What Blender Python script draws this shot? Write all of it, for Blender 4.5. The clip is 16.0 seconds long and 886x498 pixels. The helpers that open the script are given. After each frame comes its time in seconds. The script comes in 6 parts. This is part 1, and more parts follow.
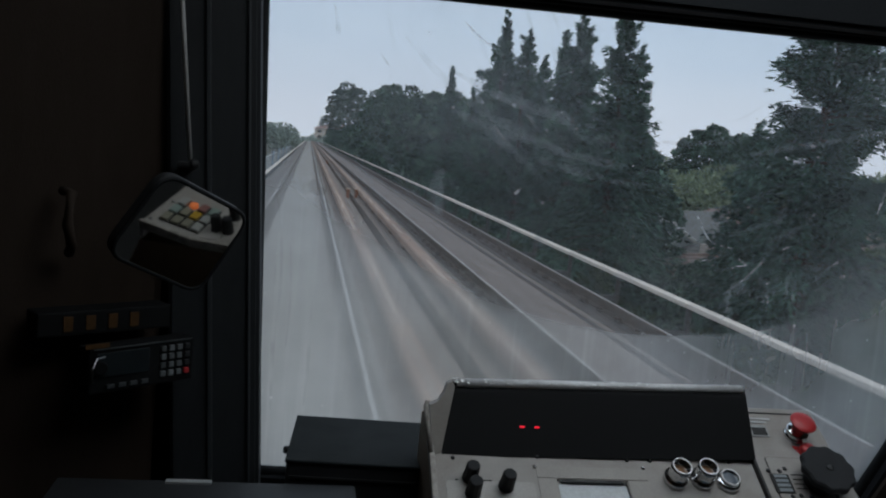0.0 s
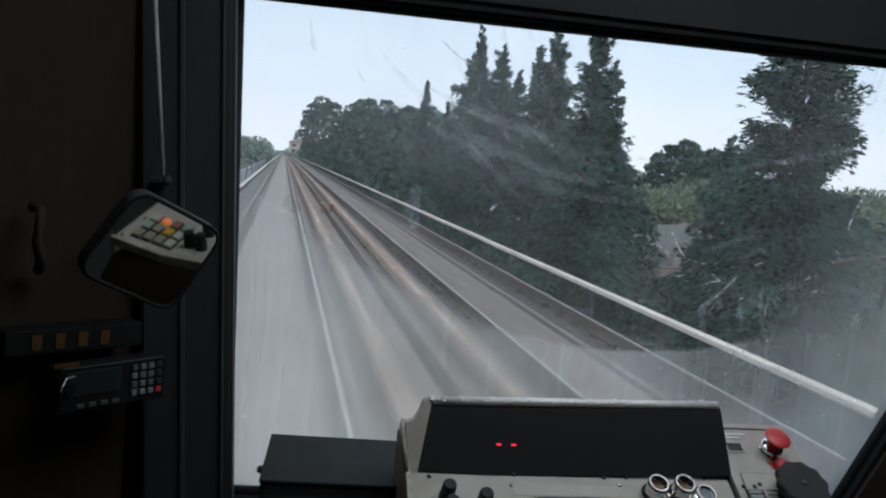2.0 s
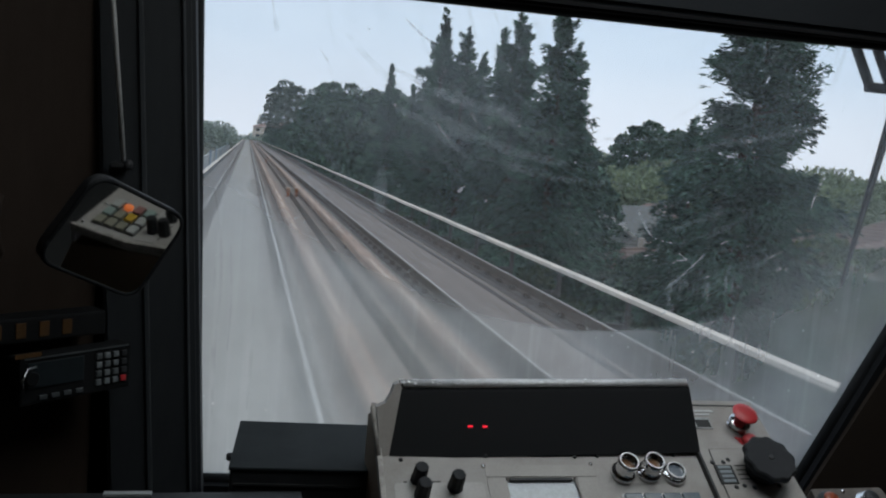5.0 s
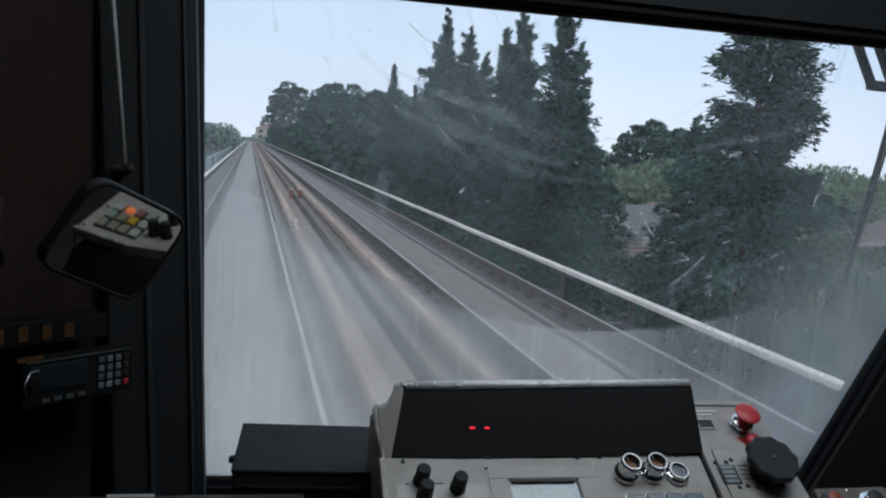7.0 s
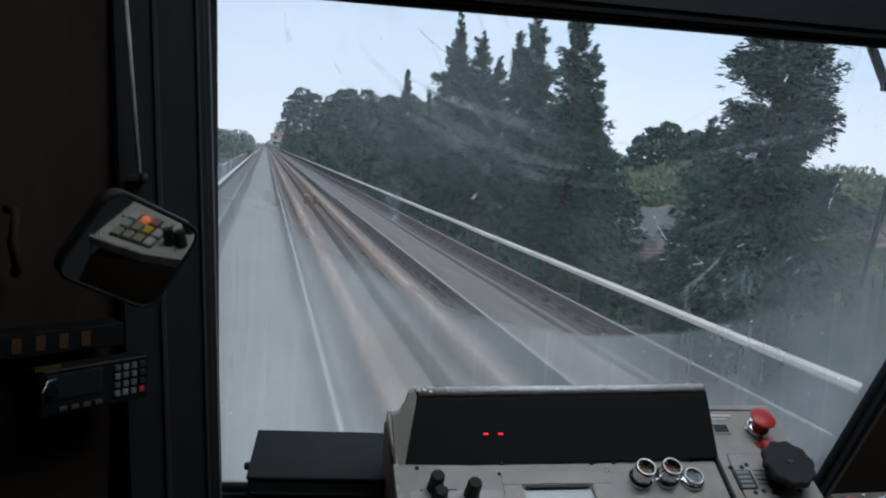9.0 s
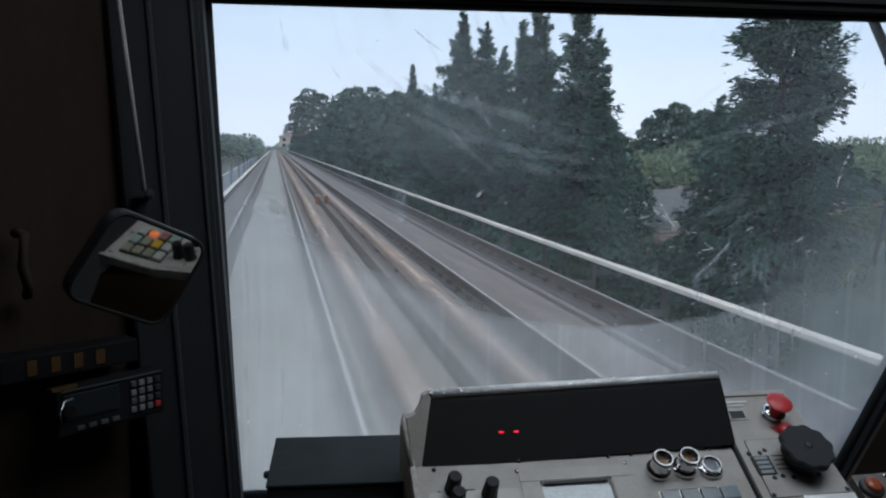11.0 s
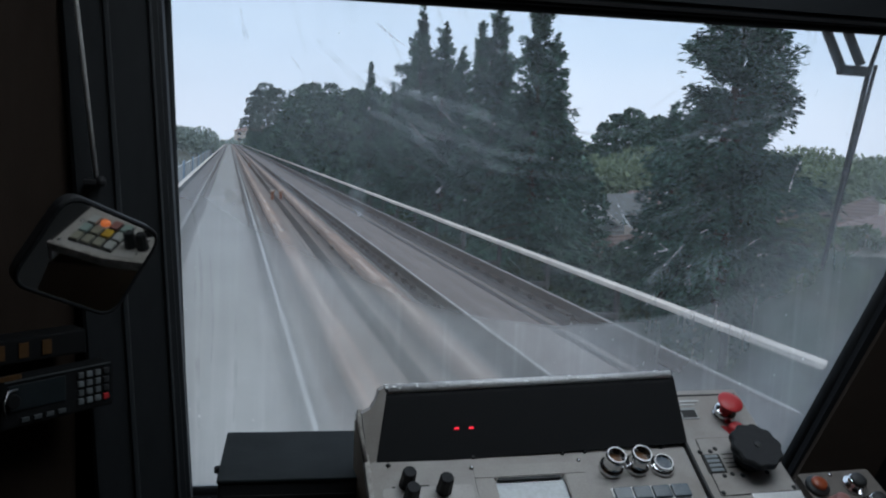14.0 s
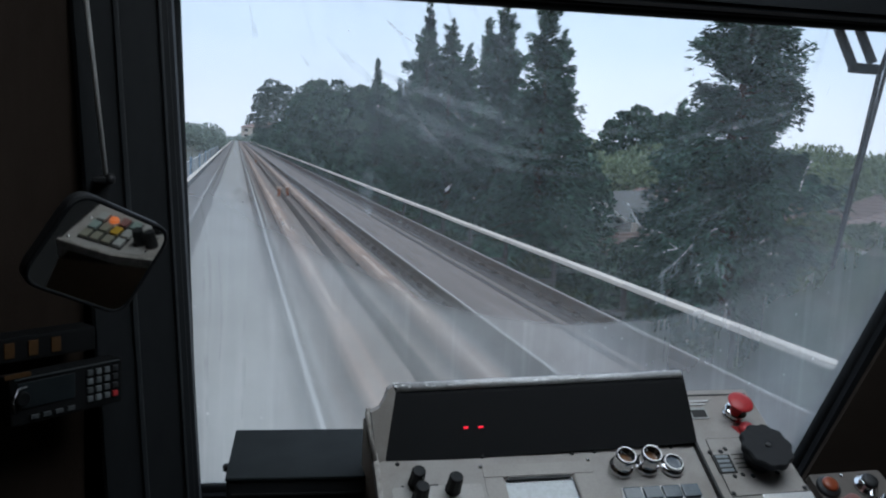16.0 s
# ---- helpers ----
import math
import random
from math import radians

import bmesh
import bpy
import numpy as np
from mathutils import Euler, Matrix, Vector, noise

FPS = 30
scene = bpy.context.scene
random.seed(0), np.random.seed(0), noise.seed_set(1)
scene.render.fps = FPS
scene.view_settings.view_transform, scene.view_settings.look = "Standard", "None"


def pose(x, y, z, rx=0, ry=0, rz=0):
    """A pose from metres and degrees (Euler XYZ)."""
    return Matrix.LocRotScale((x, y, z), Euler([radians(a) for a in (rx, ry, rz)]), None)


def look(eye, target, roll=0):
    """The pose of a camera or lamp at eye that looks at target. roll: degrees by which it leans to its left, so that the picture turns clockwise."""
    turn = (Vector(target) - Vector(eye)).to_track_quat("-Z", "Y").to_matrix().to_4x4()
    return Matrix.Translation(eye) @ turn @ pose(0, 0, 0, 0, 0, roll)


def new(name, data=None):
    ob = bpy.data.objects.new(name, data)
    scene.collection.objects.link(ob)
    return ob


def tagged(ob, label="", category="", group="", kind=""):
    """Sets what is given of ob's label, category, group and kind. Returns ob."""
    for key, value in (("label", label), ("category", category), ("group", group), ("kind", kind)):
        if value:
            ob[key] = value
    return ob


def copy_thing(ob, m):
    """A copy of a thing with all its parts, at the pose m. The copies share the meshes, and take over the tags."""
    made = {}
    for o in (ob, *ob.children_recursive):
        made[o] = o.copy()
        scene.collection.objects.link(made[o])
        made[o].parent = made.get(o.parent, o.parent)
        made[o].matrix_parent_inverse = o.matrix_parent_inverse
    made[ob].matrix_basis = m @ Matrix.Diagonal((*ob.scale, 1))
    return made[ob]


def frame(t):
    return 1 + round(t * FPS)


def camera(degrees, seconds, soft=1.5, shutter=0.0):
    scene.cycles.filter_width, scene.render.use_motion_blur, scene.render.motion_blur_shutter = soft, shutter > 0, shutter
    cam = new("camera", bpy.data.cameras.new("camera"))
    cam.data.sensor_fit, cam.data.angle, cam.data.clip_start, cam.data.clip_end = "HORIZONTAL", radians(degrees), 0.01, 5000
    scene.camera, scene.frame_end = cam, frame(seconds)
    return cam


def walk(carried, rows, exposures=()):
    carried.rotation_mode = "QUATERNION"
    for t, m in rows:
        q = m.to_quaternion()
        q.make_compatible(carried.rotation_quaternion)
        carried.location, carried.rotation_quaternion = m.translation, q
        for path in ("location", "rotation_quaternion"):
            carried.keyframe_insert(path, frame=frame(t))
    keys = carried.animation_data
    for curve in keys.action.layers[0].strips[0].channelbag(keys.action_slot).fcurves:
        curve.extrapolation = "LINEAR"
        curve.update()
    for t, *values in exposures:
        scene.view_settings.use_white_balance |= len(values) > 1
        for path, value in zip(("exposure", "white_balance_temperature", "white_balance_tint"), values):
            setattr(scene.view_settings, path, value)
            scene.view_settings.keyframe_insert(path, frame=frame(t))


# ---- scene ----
cam = camera(55.20, 16.0, 2.1)
PATH = [
    (0.0, pose(-0.0044, -0.0101, 2.0139, 83.291, -5.395, -8.910)),
    (0.5, pose(-0.0074, -0.0076, 2.0107, 83.311, -6.094, -9.029)),
    (1.0, pose(-0.0065, -0.0086, 2.0088, 83.574, -6.169, -9.557)),
    (1.5, pose(-0.0066, -0.0051, 2.0097, 84.158, -5.710, -10.203)),
    (2.0, pose(-0.0052, -0.0049, 2.0168, 84.401, -5.504, -10.606)),
    (2.5, pose(-0.0028, -0.0009, 2.0135, 84.416, -4.983, -11.380)),
    (3.0, pose(0.0014, 0.0005, 2.0215, 83.904, -4.434, -12.126)),
    (3.5, pose(-0.0016, 0.0004, 2.0181, 83.527, -4.571, -12.395)),
    (4.0, pose(-0.0036, 0.0038, 2.0147, 83.549, -4.811, -12.580)),
    (6.5, pose(-0.0062, 0.0021, 2.0142, 83.336, -4.831, -13.184)),
    (7.0, pose(-0.0025, 0.0033, 2.0160, 83.490, -4.584, -12.725)),
    (7.5, pose(-0.0009, -0.0042, 2.0192, 83.688, -4.193, -12.002)),
    (8.0, pose(-0.0027, -0.0016, 2.0196, 83.758, -4.181, -11.698)),
    (8.5, pose(-0.0020, -0.0000, 2.0183, 83.752, -4.329, -11.862)),
    (11.0, pose(0.0105, -0.0019, 2.0302, 83.239, -0.941, -11.154)),
    (11.5, pose(0.0071, -0.0038, 2.0296, 82.577, -0.951, -11.630)),
    (12.0, pose(0.0039, -0.0005, 2.0265, 82.392, -1.101, -12.125)),
    (12.5, pose(0.0031, 0.0026, 2.0262, 82.661, -1.562, -12.759)),
    (13.0, pose(0.0038, 0.0070, 2.0237, 82.708, -2.433, -13.738)),
    (13.5, pose(0.0031, 0.0095, 2.0240, 82.595, -2.918, -14.214)),
    (14.0, pose(0.0064, 0.0038, 2.0240, 83.270, -2.487, -14.040)),
    (14.5, pose(0.0052, 0.0007, 2.0258, 83.498, -1.760, -13.375)),
    (15.0, pose(0.0035, 0.0023, 2.0271, 83.536, -1.979, -12.876)),
    (15.5, pose(0.0021, 0.0044, 2.0242, 83.306, -2.483, -13.169)),
    (16.0, pose(0.0029, 0.0089, 2.0254, 83.042, -2.607, -13.605)),
]
EXPOSURES = [
    (0.0, -0.32, 6620, 10), (0.5, -0.32, 6620, 10), (1.0, -0.28, 6620, 10), (1.5, 0.02, 6800, 10), (2.0, 0.26, 6800, 10),
    (2.5, 0.22, 6800, 10), (3.0, 0.12, 6800, 10), (3.5, 0.08, 6800, 10), (4.0, 0.04, 6800, 10), (6.5, 0.12, 6580, 10),
    (7.0, 0.16, 6440, 10), (7.5, 0.28, 6440, 10), (8.0, 0.17, 6440, 10), (8.5, 0.17, 6440, 10), (11.0, 0.2, 6440, 10),
    (11.5, 0.15, 6440, 10), (12.0, 0.18, 6440, 10), (12.5, 0.16, 6440, 10), (13.0, -0.12, 6440, 10), (13.5, 0.18, 6320, 10),
    (14.0, 0.08, 6320, 10), (14.5, 0.24, 6320, 10), (15.0, 0.17, 6320, 10), (15.5, 0.1, 6320, 10), (16.0, 0.26, 6320, 10),
]
walk(cam, PATH, EXPOSURES)

# ---- sky and light ----
world = bpy.data.worlds.new("overcast_sky")
scene.world = world
world.use_nodes = True
wn, wl = world.node_tree.nodes, world.node_tree.links
wn.clear()
w_out = wn.new("ShaderNodeOutputWorld")
w_bg = wn.new("ShaderNodeBackground")
w_sky = wn.new("ShaderNodeTexSky")
w_sky.sky_type = 'NISHITA'
w_sky.sun_disc = False
w_sky.sun_elevation = radians(38)
w_sky.sun_rotation = radians(200)
w_sky.dust_density = 4.0
w_co = wn.new("ShaderNodeTexCoord")
w_map = wn.new("ShaderNodeMapping")
w_map.inputs["Scale"].default_value = (1.0, 1.0, 3.5)
w_noise = wn.new("ShaderNodeTexNoise")
w_noise.inputs["Scale"].default_value = 2.2
w_noise.inputs["Detail"].default_value = 5.0
w_ramp = wn.new("ShaderNodeValToRGB")
w_ramp.color_ramp.elements[0].position = 0.32
w_ramp.color_ramp.elements[0].color = (5.85, 7.35, 9.55, 1)
w_ramp.color_ramp.elements[1].position = 0.72
w_ramp.color_ramp.elements[1].color = (7.6, 8.85, 10.7, 1)
w_mix = wn.new("ShaderNodeMix")
w_mix.data_type = 'RGBA'
w_mix.inputs["Factor"].default_value = 0.88
wl.new(w_co.outputs["Generated"], w_map.inputs["Vector"])
wl.new(w_map.outputs["Vector"], w_noise.inputs["Vector"])
wl.new(w_noise.outputs["Fac"], w_ramp.inputs["Fac"])
wl.new(w_sky.outputs["Color"], w_mix.inputs["A"])
wl.new(w_ramp.outputs["Color"], w_mix.inputs["B"])
w_sep = wn.new("ShaderNodeSeparateXYZ")
wl.new(w_co.outputs["Generated"], w_sep.inputs[0])
w_low = wn.new("ShaderNodeMapRange")
w_low.interpolation_type = 'SMOOTHSTEP'
for key, val in (("From Min", 0.0), ("From Max", 0.16), ("To Min", 0.75), ("To Max", 0.0)):
    w_low.inputs[key].default_value = val
wl.new(w_sep.outputs["Z"], w_low.inputs["Value"])
w_pale = wn.new("ShaderNodeMix")
w_pale.data_type = 'RGBA'
w_pale.inputs["B"].default_value = (8.1, 8.6, 9.9, 1)
wl.new(w_low.outputs["Result"], w_pale.inputs["Factor"])
wl.new(w_mix.outputs["Result"], w_pale.inputs["A"])
wl.new(w_pale.outputs["Result"], w_bg.inputs["Color"])
w_bg.inputs["Strength"].default_value = 0.105
wl.new(w_bg.outputs["Background"], w_out.inputs["Surface"])

sun = new("sun", bpy.data.lights.new("sun", 'SUN'))
sun.data.energy = 0.5
sun.data.angle = radians(25)
sun.data.color = (1.0, 0.96, 0.9)
sun.matrix_world = look((0, 0, 50), (-18, 40, 0))

# Fill lamp on the cab ceiling, out of view; added to light the console.
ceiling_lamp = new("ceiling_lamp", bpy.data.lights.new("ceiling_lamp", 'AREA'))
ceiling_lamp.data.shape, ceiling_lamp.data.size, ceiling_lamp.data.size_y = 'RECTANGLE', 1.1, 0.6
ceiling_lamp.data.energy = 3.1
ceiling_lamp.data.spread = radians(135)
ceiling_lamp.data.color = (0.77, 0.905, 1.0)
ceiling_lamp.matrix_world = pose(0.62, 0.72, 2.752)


# ---- materials ----
def material(name, base, rough=0.7, metal=0.0, other=None, scale=8.0, stretch=(1, 1, 1), amount=0.5,
             bump=0.15, fine=90.0, island=0.0, spec=0.5, each=0.0):
    """A surface with two scales of variation: broad stains toward another colour and fine grain with relief."""
    m = bpy.data.materials.new(name)
    m.use_nodes = True
    n, l = m.node_tree.nodes, m.node_tree.links
    bsdf = n["Principled BSDF"]
    co = n.new("ShaderNodeTexCoord")
    mp = n.new("ShaderNodeMapping")
    mp.inputs["Scale"].default_value = stretch
    l.new(co.outputs["Object"], mp.inputs["Vector"])
    big = n.new("ShaderNodeTexNoise")
    big.inputs["Scale"].default_value = scale
    big.inputs["Detail"].default_value = 6.0
    big.inputs["Roughness"].default_value = 0.62
    l.new(mp.outputs["Vector"], big.inputs["Vector"])
    small = n.new("ShaderNodeTexNoise")
    small.inputs["Scale"].default_value = fine
    small.inputs["Detail"].default_value = 3.0
    l.new(mp.outputs["Vector"], small.inputs["Vector"])
    ramp = n.new("ShaderNodeValToRGB")
    ramp.color_ramp.elements[0].position = 0.38
    ramp.color_ramp.elements[1].position = 0.68
    dark = other or [c * 0.55 for c in base]
    ramp.color_ramp.elements[0].color = (*base, 1)
    ramp.color_ramp.elements[1].color = (*[a + (b - a) * amount for a, b in zip(base, dark)], 1)
    l.new(big.outputs["Fac"], ramp.inputs["Fac"])
    grain = n.new("ShaderNodeMapRange")
    grain.inputs["To Min"].default_value = 0.8
    grain.inputs["To Max"].default_value = 1.2
    l.new(small.outputs["Fac"], grain.inputs["Value"])
    mul = n.new("ShaderNodeMix")
    mul.data_type, mul.blend_type = 'RGBA', 'MULTIPLY'
    mul.inputs["Factor"].default_value = 1.0
    l.new(ramp.outputs["Color"], mul.inputs["A"])
    l.new(grain.outputs["Result"], mul.inputs["B"])
    last = mul.outputs["Result"]
    if island or each:
        src = n.new("ShaderNodeNewGeometry").outputs["Random Per Island"] if island else n.new("ShaderNodeObjectInfo").outputs["Random"]
        rng = n.new("ShaderNodeMapRange")
        rng.inputs["To Min"].default_value = 1.0 - (island or each)
        rng.inputs["To Max"].default_value = 1.0 + (island or each)
        l.new(src, rng.inputs["Value"])
        m2 = n.new("ShaderNodeMix")
        m2.data_type, m2.blend_type = 'RGBA', 'MULTIPLY'
        m2.inputs["Factor"].default_value = 1.0
        l.new(last, m2.inputs["A"])
        l.new(rng.outputs["Result"], m2.inputs["B"])
        last = m2.outputs["Result"]
    l.new(last, bsdf.inputs["Base Color"])
    rr = n.new("ShaderNodeMapRange")
    rr.inputs["To Min"].default_value = max(0.05, rough - 0.12)
    rr.inputs["To Max"].default_value = min(1.0, rough + 0.12)
    l.new(big.outputs["Fac"], rr.inputs["Value"])
    l.new(rr.outputs["Result"], bsdf.inputs["Roughness"])
    bsdf.inputs["Metallic"].default_value = metal
    bsdf.inputs["Specular IOR Level"].default_value = spec
    if bump:
        b = n.new("ShaderNodeBump")
        b.inputs["Strength"].default_value = bump
        b.inputs["Distance"].default_value = 0.004
        l.new(small.outputs["Fac"], b.inputs["Height"])
        l.new(b.outputs["Normal"], bsdf.inputs["Normal"])
    return m


def leaf_material(name, base, other, island=0.45):
    m = material(name, base, rough=0.65, other=other, scale=0.5, amount=1.0, bump=0, fine=3.0, island=island, spec=0.25)
    n, l = m.node_tree.nodes, m.node_tree.links
    bsdf = n["Principled BSDF"]
    tr = n.new("ShaderNodeBsdfTranslucent")
    src = bsdf.inputs["Base Color"].links[0].from_socket
    l.new(src, tr.inputs["Color"])
    mix = n.new("ShaderNodeMixShader")
    mix.inputs["Fac"].default_value = 0.25
    l.new(bsdf.outputs["BSDF"], mix.inputs[1])
    l.new(tr.outputs["BSDF"], mix.inputs[2])
    l.new(mix.outputs["Shader"], n["Material Output"].inputs["Surface"])
    return m


def glowing(name, colour, strength):
    m = bpy.data.materials.new(name)
    m.use_nodes = True
    b = m.node_tree.nodes["Principled BSDF"]
    b.inputs["Base Color"].default_value = (*[c * 0.5 for c in colour], 1)
    b.inputs["Emission Color"].default_value = (*colour, 1)
    b.inputs["Emission Strength"].default_value = strength
    b.inputs["Roughness"].default_value = 0.35
    return m


BEIGE = material("beige_panel_paint", (0.392, 0.370, 0.350), 0.47, other=(0.285, 0.255, 0.228), scale=14, amount=0.8, bump=0.25, fine=700)
# Same beige panel, darkened: the corner's shade is put into the paint.
BEIGE_SHADED = material("dirty_taupe_panel_paint", (0.155, 0.136, 0.122), 0.6, other=(0.10, 0.086, 0.075), scale=14, amount=0.8, bump=0.25, fine=700)
BEIGE_EDGE = material("beige_worn_edge", (0.42, 0.39, 0.36), 0.45, other=(0.16, 0.14, 0.12), scale=60, amount=0.9, bump=0.2, fine=500)
OVERLAY = material("pale_overlay_film", (0.45, 0.43, 0.41), 0.45, other=(0.36, 0.34, 0.31), scale=20, bump=0.1, fine=500)
OVERLAY_DULL = material("worn_pale_plate", (0.40, 0.375, 0.35), 0.45, other=(0.30, 0.275, 0.25), scale=16, bump=0.15, fine=500)
HOOD = material("black_hood_plastic", (0.0062, 0.0066, 0.0078), 0.75, other=(0.011, 0.0115, 0.013), scale=18, bump=0.2, fine=900, spec=0.25)
HOOD_EDGE = material("worn_hood_edge", (0.74, 0.74, 0.76), 0.38, other=(0.50, 0.49, 0.49), scale=16, amount=1.0, bump=0.4, fine=260, metal=0.25)
BLACK = material("black_plastic", (0.02, 0.021, 0.023), 0.5, other=(0.035, 0.035, 0.036), scale=30, bump=0.25, fine=800)
KNOB = material("black_knob_rubber", (0.013, 0.014, 0.0165), 0.62, other=(0.026, 0.027, 0.03), scale=60, bump=0.3, fine=900, spec=0.35)
BOXTOP = material("dark_grey_box_paint", (0.020, 0.0235, 0.0245), 0.75, other=(0.014, 0.0165, 0.017), scale=12, bump=0.25, fine=700, spec=0.14)
CHROME = material("chrome", (0.80, 0.80, 0.81), 0.16, 1.0, other=(0.6, 0.6, 0.6), scale=40, bump=0.02, fine=300)
STEEL = material("brushed_steel", (0.5, 0.5, 0.5), 0.32, 1.0, other=(0.36, 0.36, 0.37), scale=20, stretch=(1, 12, 1), bump=0.1, fine=200)
RED = material("red_button_plastic", (0.52, 0.035, 0.04), 0.4, other=(0.42, 0.03, 0.035), scale=60, bump=0.08, fine=600)
PINK = material("faded_pink_button", (0.28, 0.125, 0.112), 0.5, other=(0.21, 0.085, 0.076), scale=60, bump=0.08, fine=600)
AMBER = material("amber_lens", (0.17, 0.075, 0.026), 0.35, other=(0.085, 0.036, 0.013), scale=90, bump=0.1, fine=500)
ORANGE_LENS = material("orange_lens", (0.30, 0.065, 0.025), 0.3, other=(0.2, 0.04, 0.015), scale=90, bump=0.1, fine=500)
GREY_LENS = material("grey_lens", (0.11, 0.13, 0.16), 0.25, other=(0.14, 0.16, 0.18), scale=90, bump=0.05, fine=500)
BTN_BLUE = material("blue_grey_button", (0.125, 0.155, 0.18), 0.2, other=(0.085, 0.105, 0.125), scale=70, bump=0.05, fine=400, each=0.15)
BTN_WHITE = material("white_button", (0.42, 0.43, 0.41), 0.35, other=(0.34, 0.34, 0.32), scale=70, bump=0.05, fine=400)
BTN_GREEN = material("pale_green_button", (0.28, 0.36, 0.33), 0.35, other=(0.22, 0.30, 0.27), scale=70, bump=0.05, fine=400)
BTN_CREAM = material("grey_cream_button", (0.27, 0.26, 0.20), 0.35, other=(0.21, 0.20, 0.155), scale=70, bump=0.05, fine=400)
BTN_YELLOW = material("yellow_button", (0.55, 0.34, 0.04), 0.35, other=(0.45, 0.27, 0.03), scale=70, bump=0.05, fine=400)
# Pale tone carries the sky's reflection in the display glass.
SCREEN = material("pale_screen_glass", (0.58, 0.62, 0.65), 0.22, other=(0.50, 0.54, 0.57), scale=9, bump=0.02, fine=200)
BLUE = material("blue_card", (0.05, 0.22, 0.42), 0.5, other=(0.04, 0.17, 0.34), scale=40, bump=0.05, fine=300)
LEGEND = material("grey_blue_legend_film", (0.27, 0.305, 0.325), 0.3, other=(0.17, 0.195, 0.21), scale=60, bump=0.05, fine=400)
LABEL = material("grey_printed_label", (0.4, 0.41, 0.41), 0.45, other=(0.26, 0.27, 0.27), scale=50, bump=0.05, fine=400)
WHITE_INK = material("white_ink", (0.62, 0.63, 0.63), 0.5, other=(0.5, 0.5, 0.5), scale=50, bump=0, fine=400)
BLACK_INK = material("black_ink", (0.015, 0.015, 0.015), 0.6, other=(0.03, 0.03, 0.03), scale=50, bump=0, fine=400)
YELLOW_INK = material("yellow_ink", (0.10, 0.044, 0.008), 0.6, other=(0.03, 0.014, 0.003), scale=120, bump=0.05, fine=500)
CAB_DARK = material("dark_cab_lining", (0.034, 0.022, 0.015), 0.75, other=(0.020, 0.013, 0.009), scale=7, stretch=(3, 3, 0.7), bump=0.25, fine=300, spec=0.3)
CAB_BROWN = material("brown_cab_lining", (0.22, 0.15, 0.095), 0.6, other=(0.16, 0.105, 0.065), scale=6, bump=0.25, fine=300)
POST_COVER = material("dark_brown_post_cover", (0.03, 0.022, 0.017), 0.75, other=(0.048, 0.036, 0.028), scale=9, bump=0.25, fine=300, spec=0.2)
HEADER = material("dark_header_paint", (0.020, 0.023, 0.027), 0.75, other=(0.014, 0.016, 0.018), scale=4, bump=0.2, fine=300, spec=0.25)
FRONT_WALL = material("black_front_wall_paint", (0.010, 0.0105, 0.012), 0.85, other=(0.016, 0.017, 0.018), scale=9, bump=0.2, fine=400, spec=0.12)
WIPER_BLACK = material("matt_black_wiper", (0.012, 0.012, 0.013), 0.7, other=(0.02, 0.02, 0.021), scale=30, bump=0.2, fine=500)
RUBBER = material("black_rubber_gasket", (0.014, 0.0155, 0.017), 0.75, other=(0.022, 0.024, 0.026), scale=25, bump=0.3, fine=500, spec=0.25)
FRAME = material("dark_grey_window_frame", (0.029, 0.033, 0.037), 0.65, other=(0.020, 0.023, 0.026), scale=9, stretch=(4, 4, 1), bump=0.2, fine=400)
RIB = material("grey_metal_rib", (0.046, 0.052, 0.057), 0.6, other=(0.034, 0.038, 0.042), scale=9, stretch=(4, 4, 1), bump=0.2, fine=400)
DULL = material("dull_black_casing", (0.007, 0.0075, 0.008), 0.7, other=(0.012, 0.0125, 0.013), scale=30, bump=0.25, fine=800, spec=0.2)
DIM_KEY = material("dim_grey_key", (0.075, 0.083, 0.087), 0.55, other=(0.038, 0.042, 0.045), scale=90, bump=0.1, fine=600)
CHIP = material("bare_chipped_metal", (0.95, 0.95, 0.96), 0.3, 0.2, other=(0.7, 0.7, 0.72), scale=90, bump=0.3, fine=400)
CABFLOOR = material("dark_rubber_floor", (0.014, 0.015, 0.016), 0.8, other=(0.022, 0.022, 0.022), scale=4, bump=0.3, fine=200)
KEY = material("pale_rubber_key", (0.155, 0.17, 0.175), 0.55, other=(0.08, 0.085, 0.09), scale=90, bump=0.1, fine=600, each=0.5)
LCD = material("dark_lcd", (0.009, 0.014, 0.016), 0.45, other=(0.02, 0.03, 0.034), scale=30, bump=0, fine=300)
CONCRETE = material("deck_concrete", (0.312, 0.284, 0.250), 0.85, other=(0.23, 0.208, 0.184), scale=1.3, stretch=(1.9, 0.34, 1.9), amount=0.8, bump=0.5, fine=26, each=0.06)
CONCRETE_B = material("far_track_concrete", (0.200, 0.160, 0.138), 0.85, other=(0.140, 0.110, 0.094), scale=1.1, stretch=(3.0, 0.16, 3.0), amount=0.9, bump=0.4, fine=26, each=0.07)
PLINTH = material("rusty_plinth", (0.055, 0.046, 0.042), 0.9, other=(0.088, 0.066, 0.054), scale=2.2, stretch=(2, 0.5, 2), amount=0.9, bump=0.5, fine=30)
GUTTER = material("stained_gutter_concrete", (0.105, 0.096, 0.086), 0.9, other=(0.065, 0.06, 0.055), scale=1.5, stretch=(4, 0.25, 4), amount=0.9, bump=0.4, fine=30)
POSTDARK = material("dark_galvanised_post", (0.06, 0.058, 0.055), 0.8, other=(0.035, 0.033, 0.031), scale=3.0, bump=0.3, fine=50)
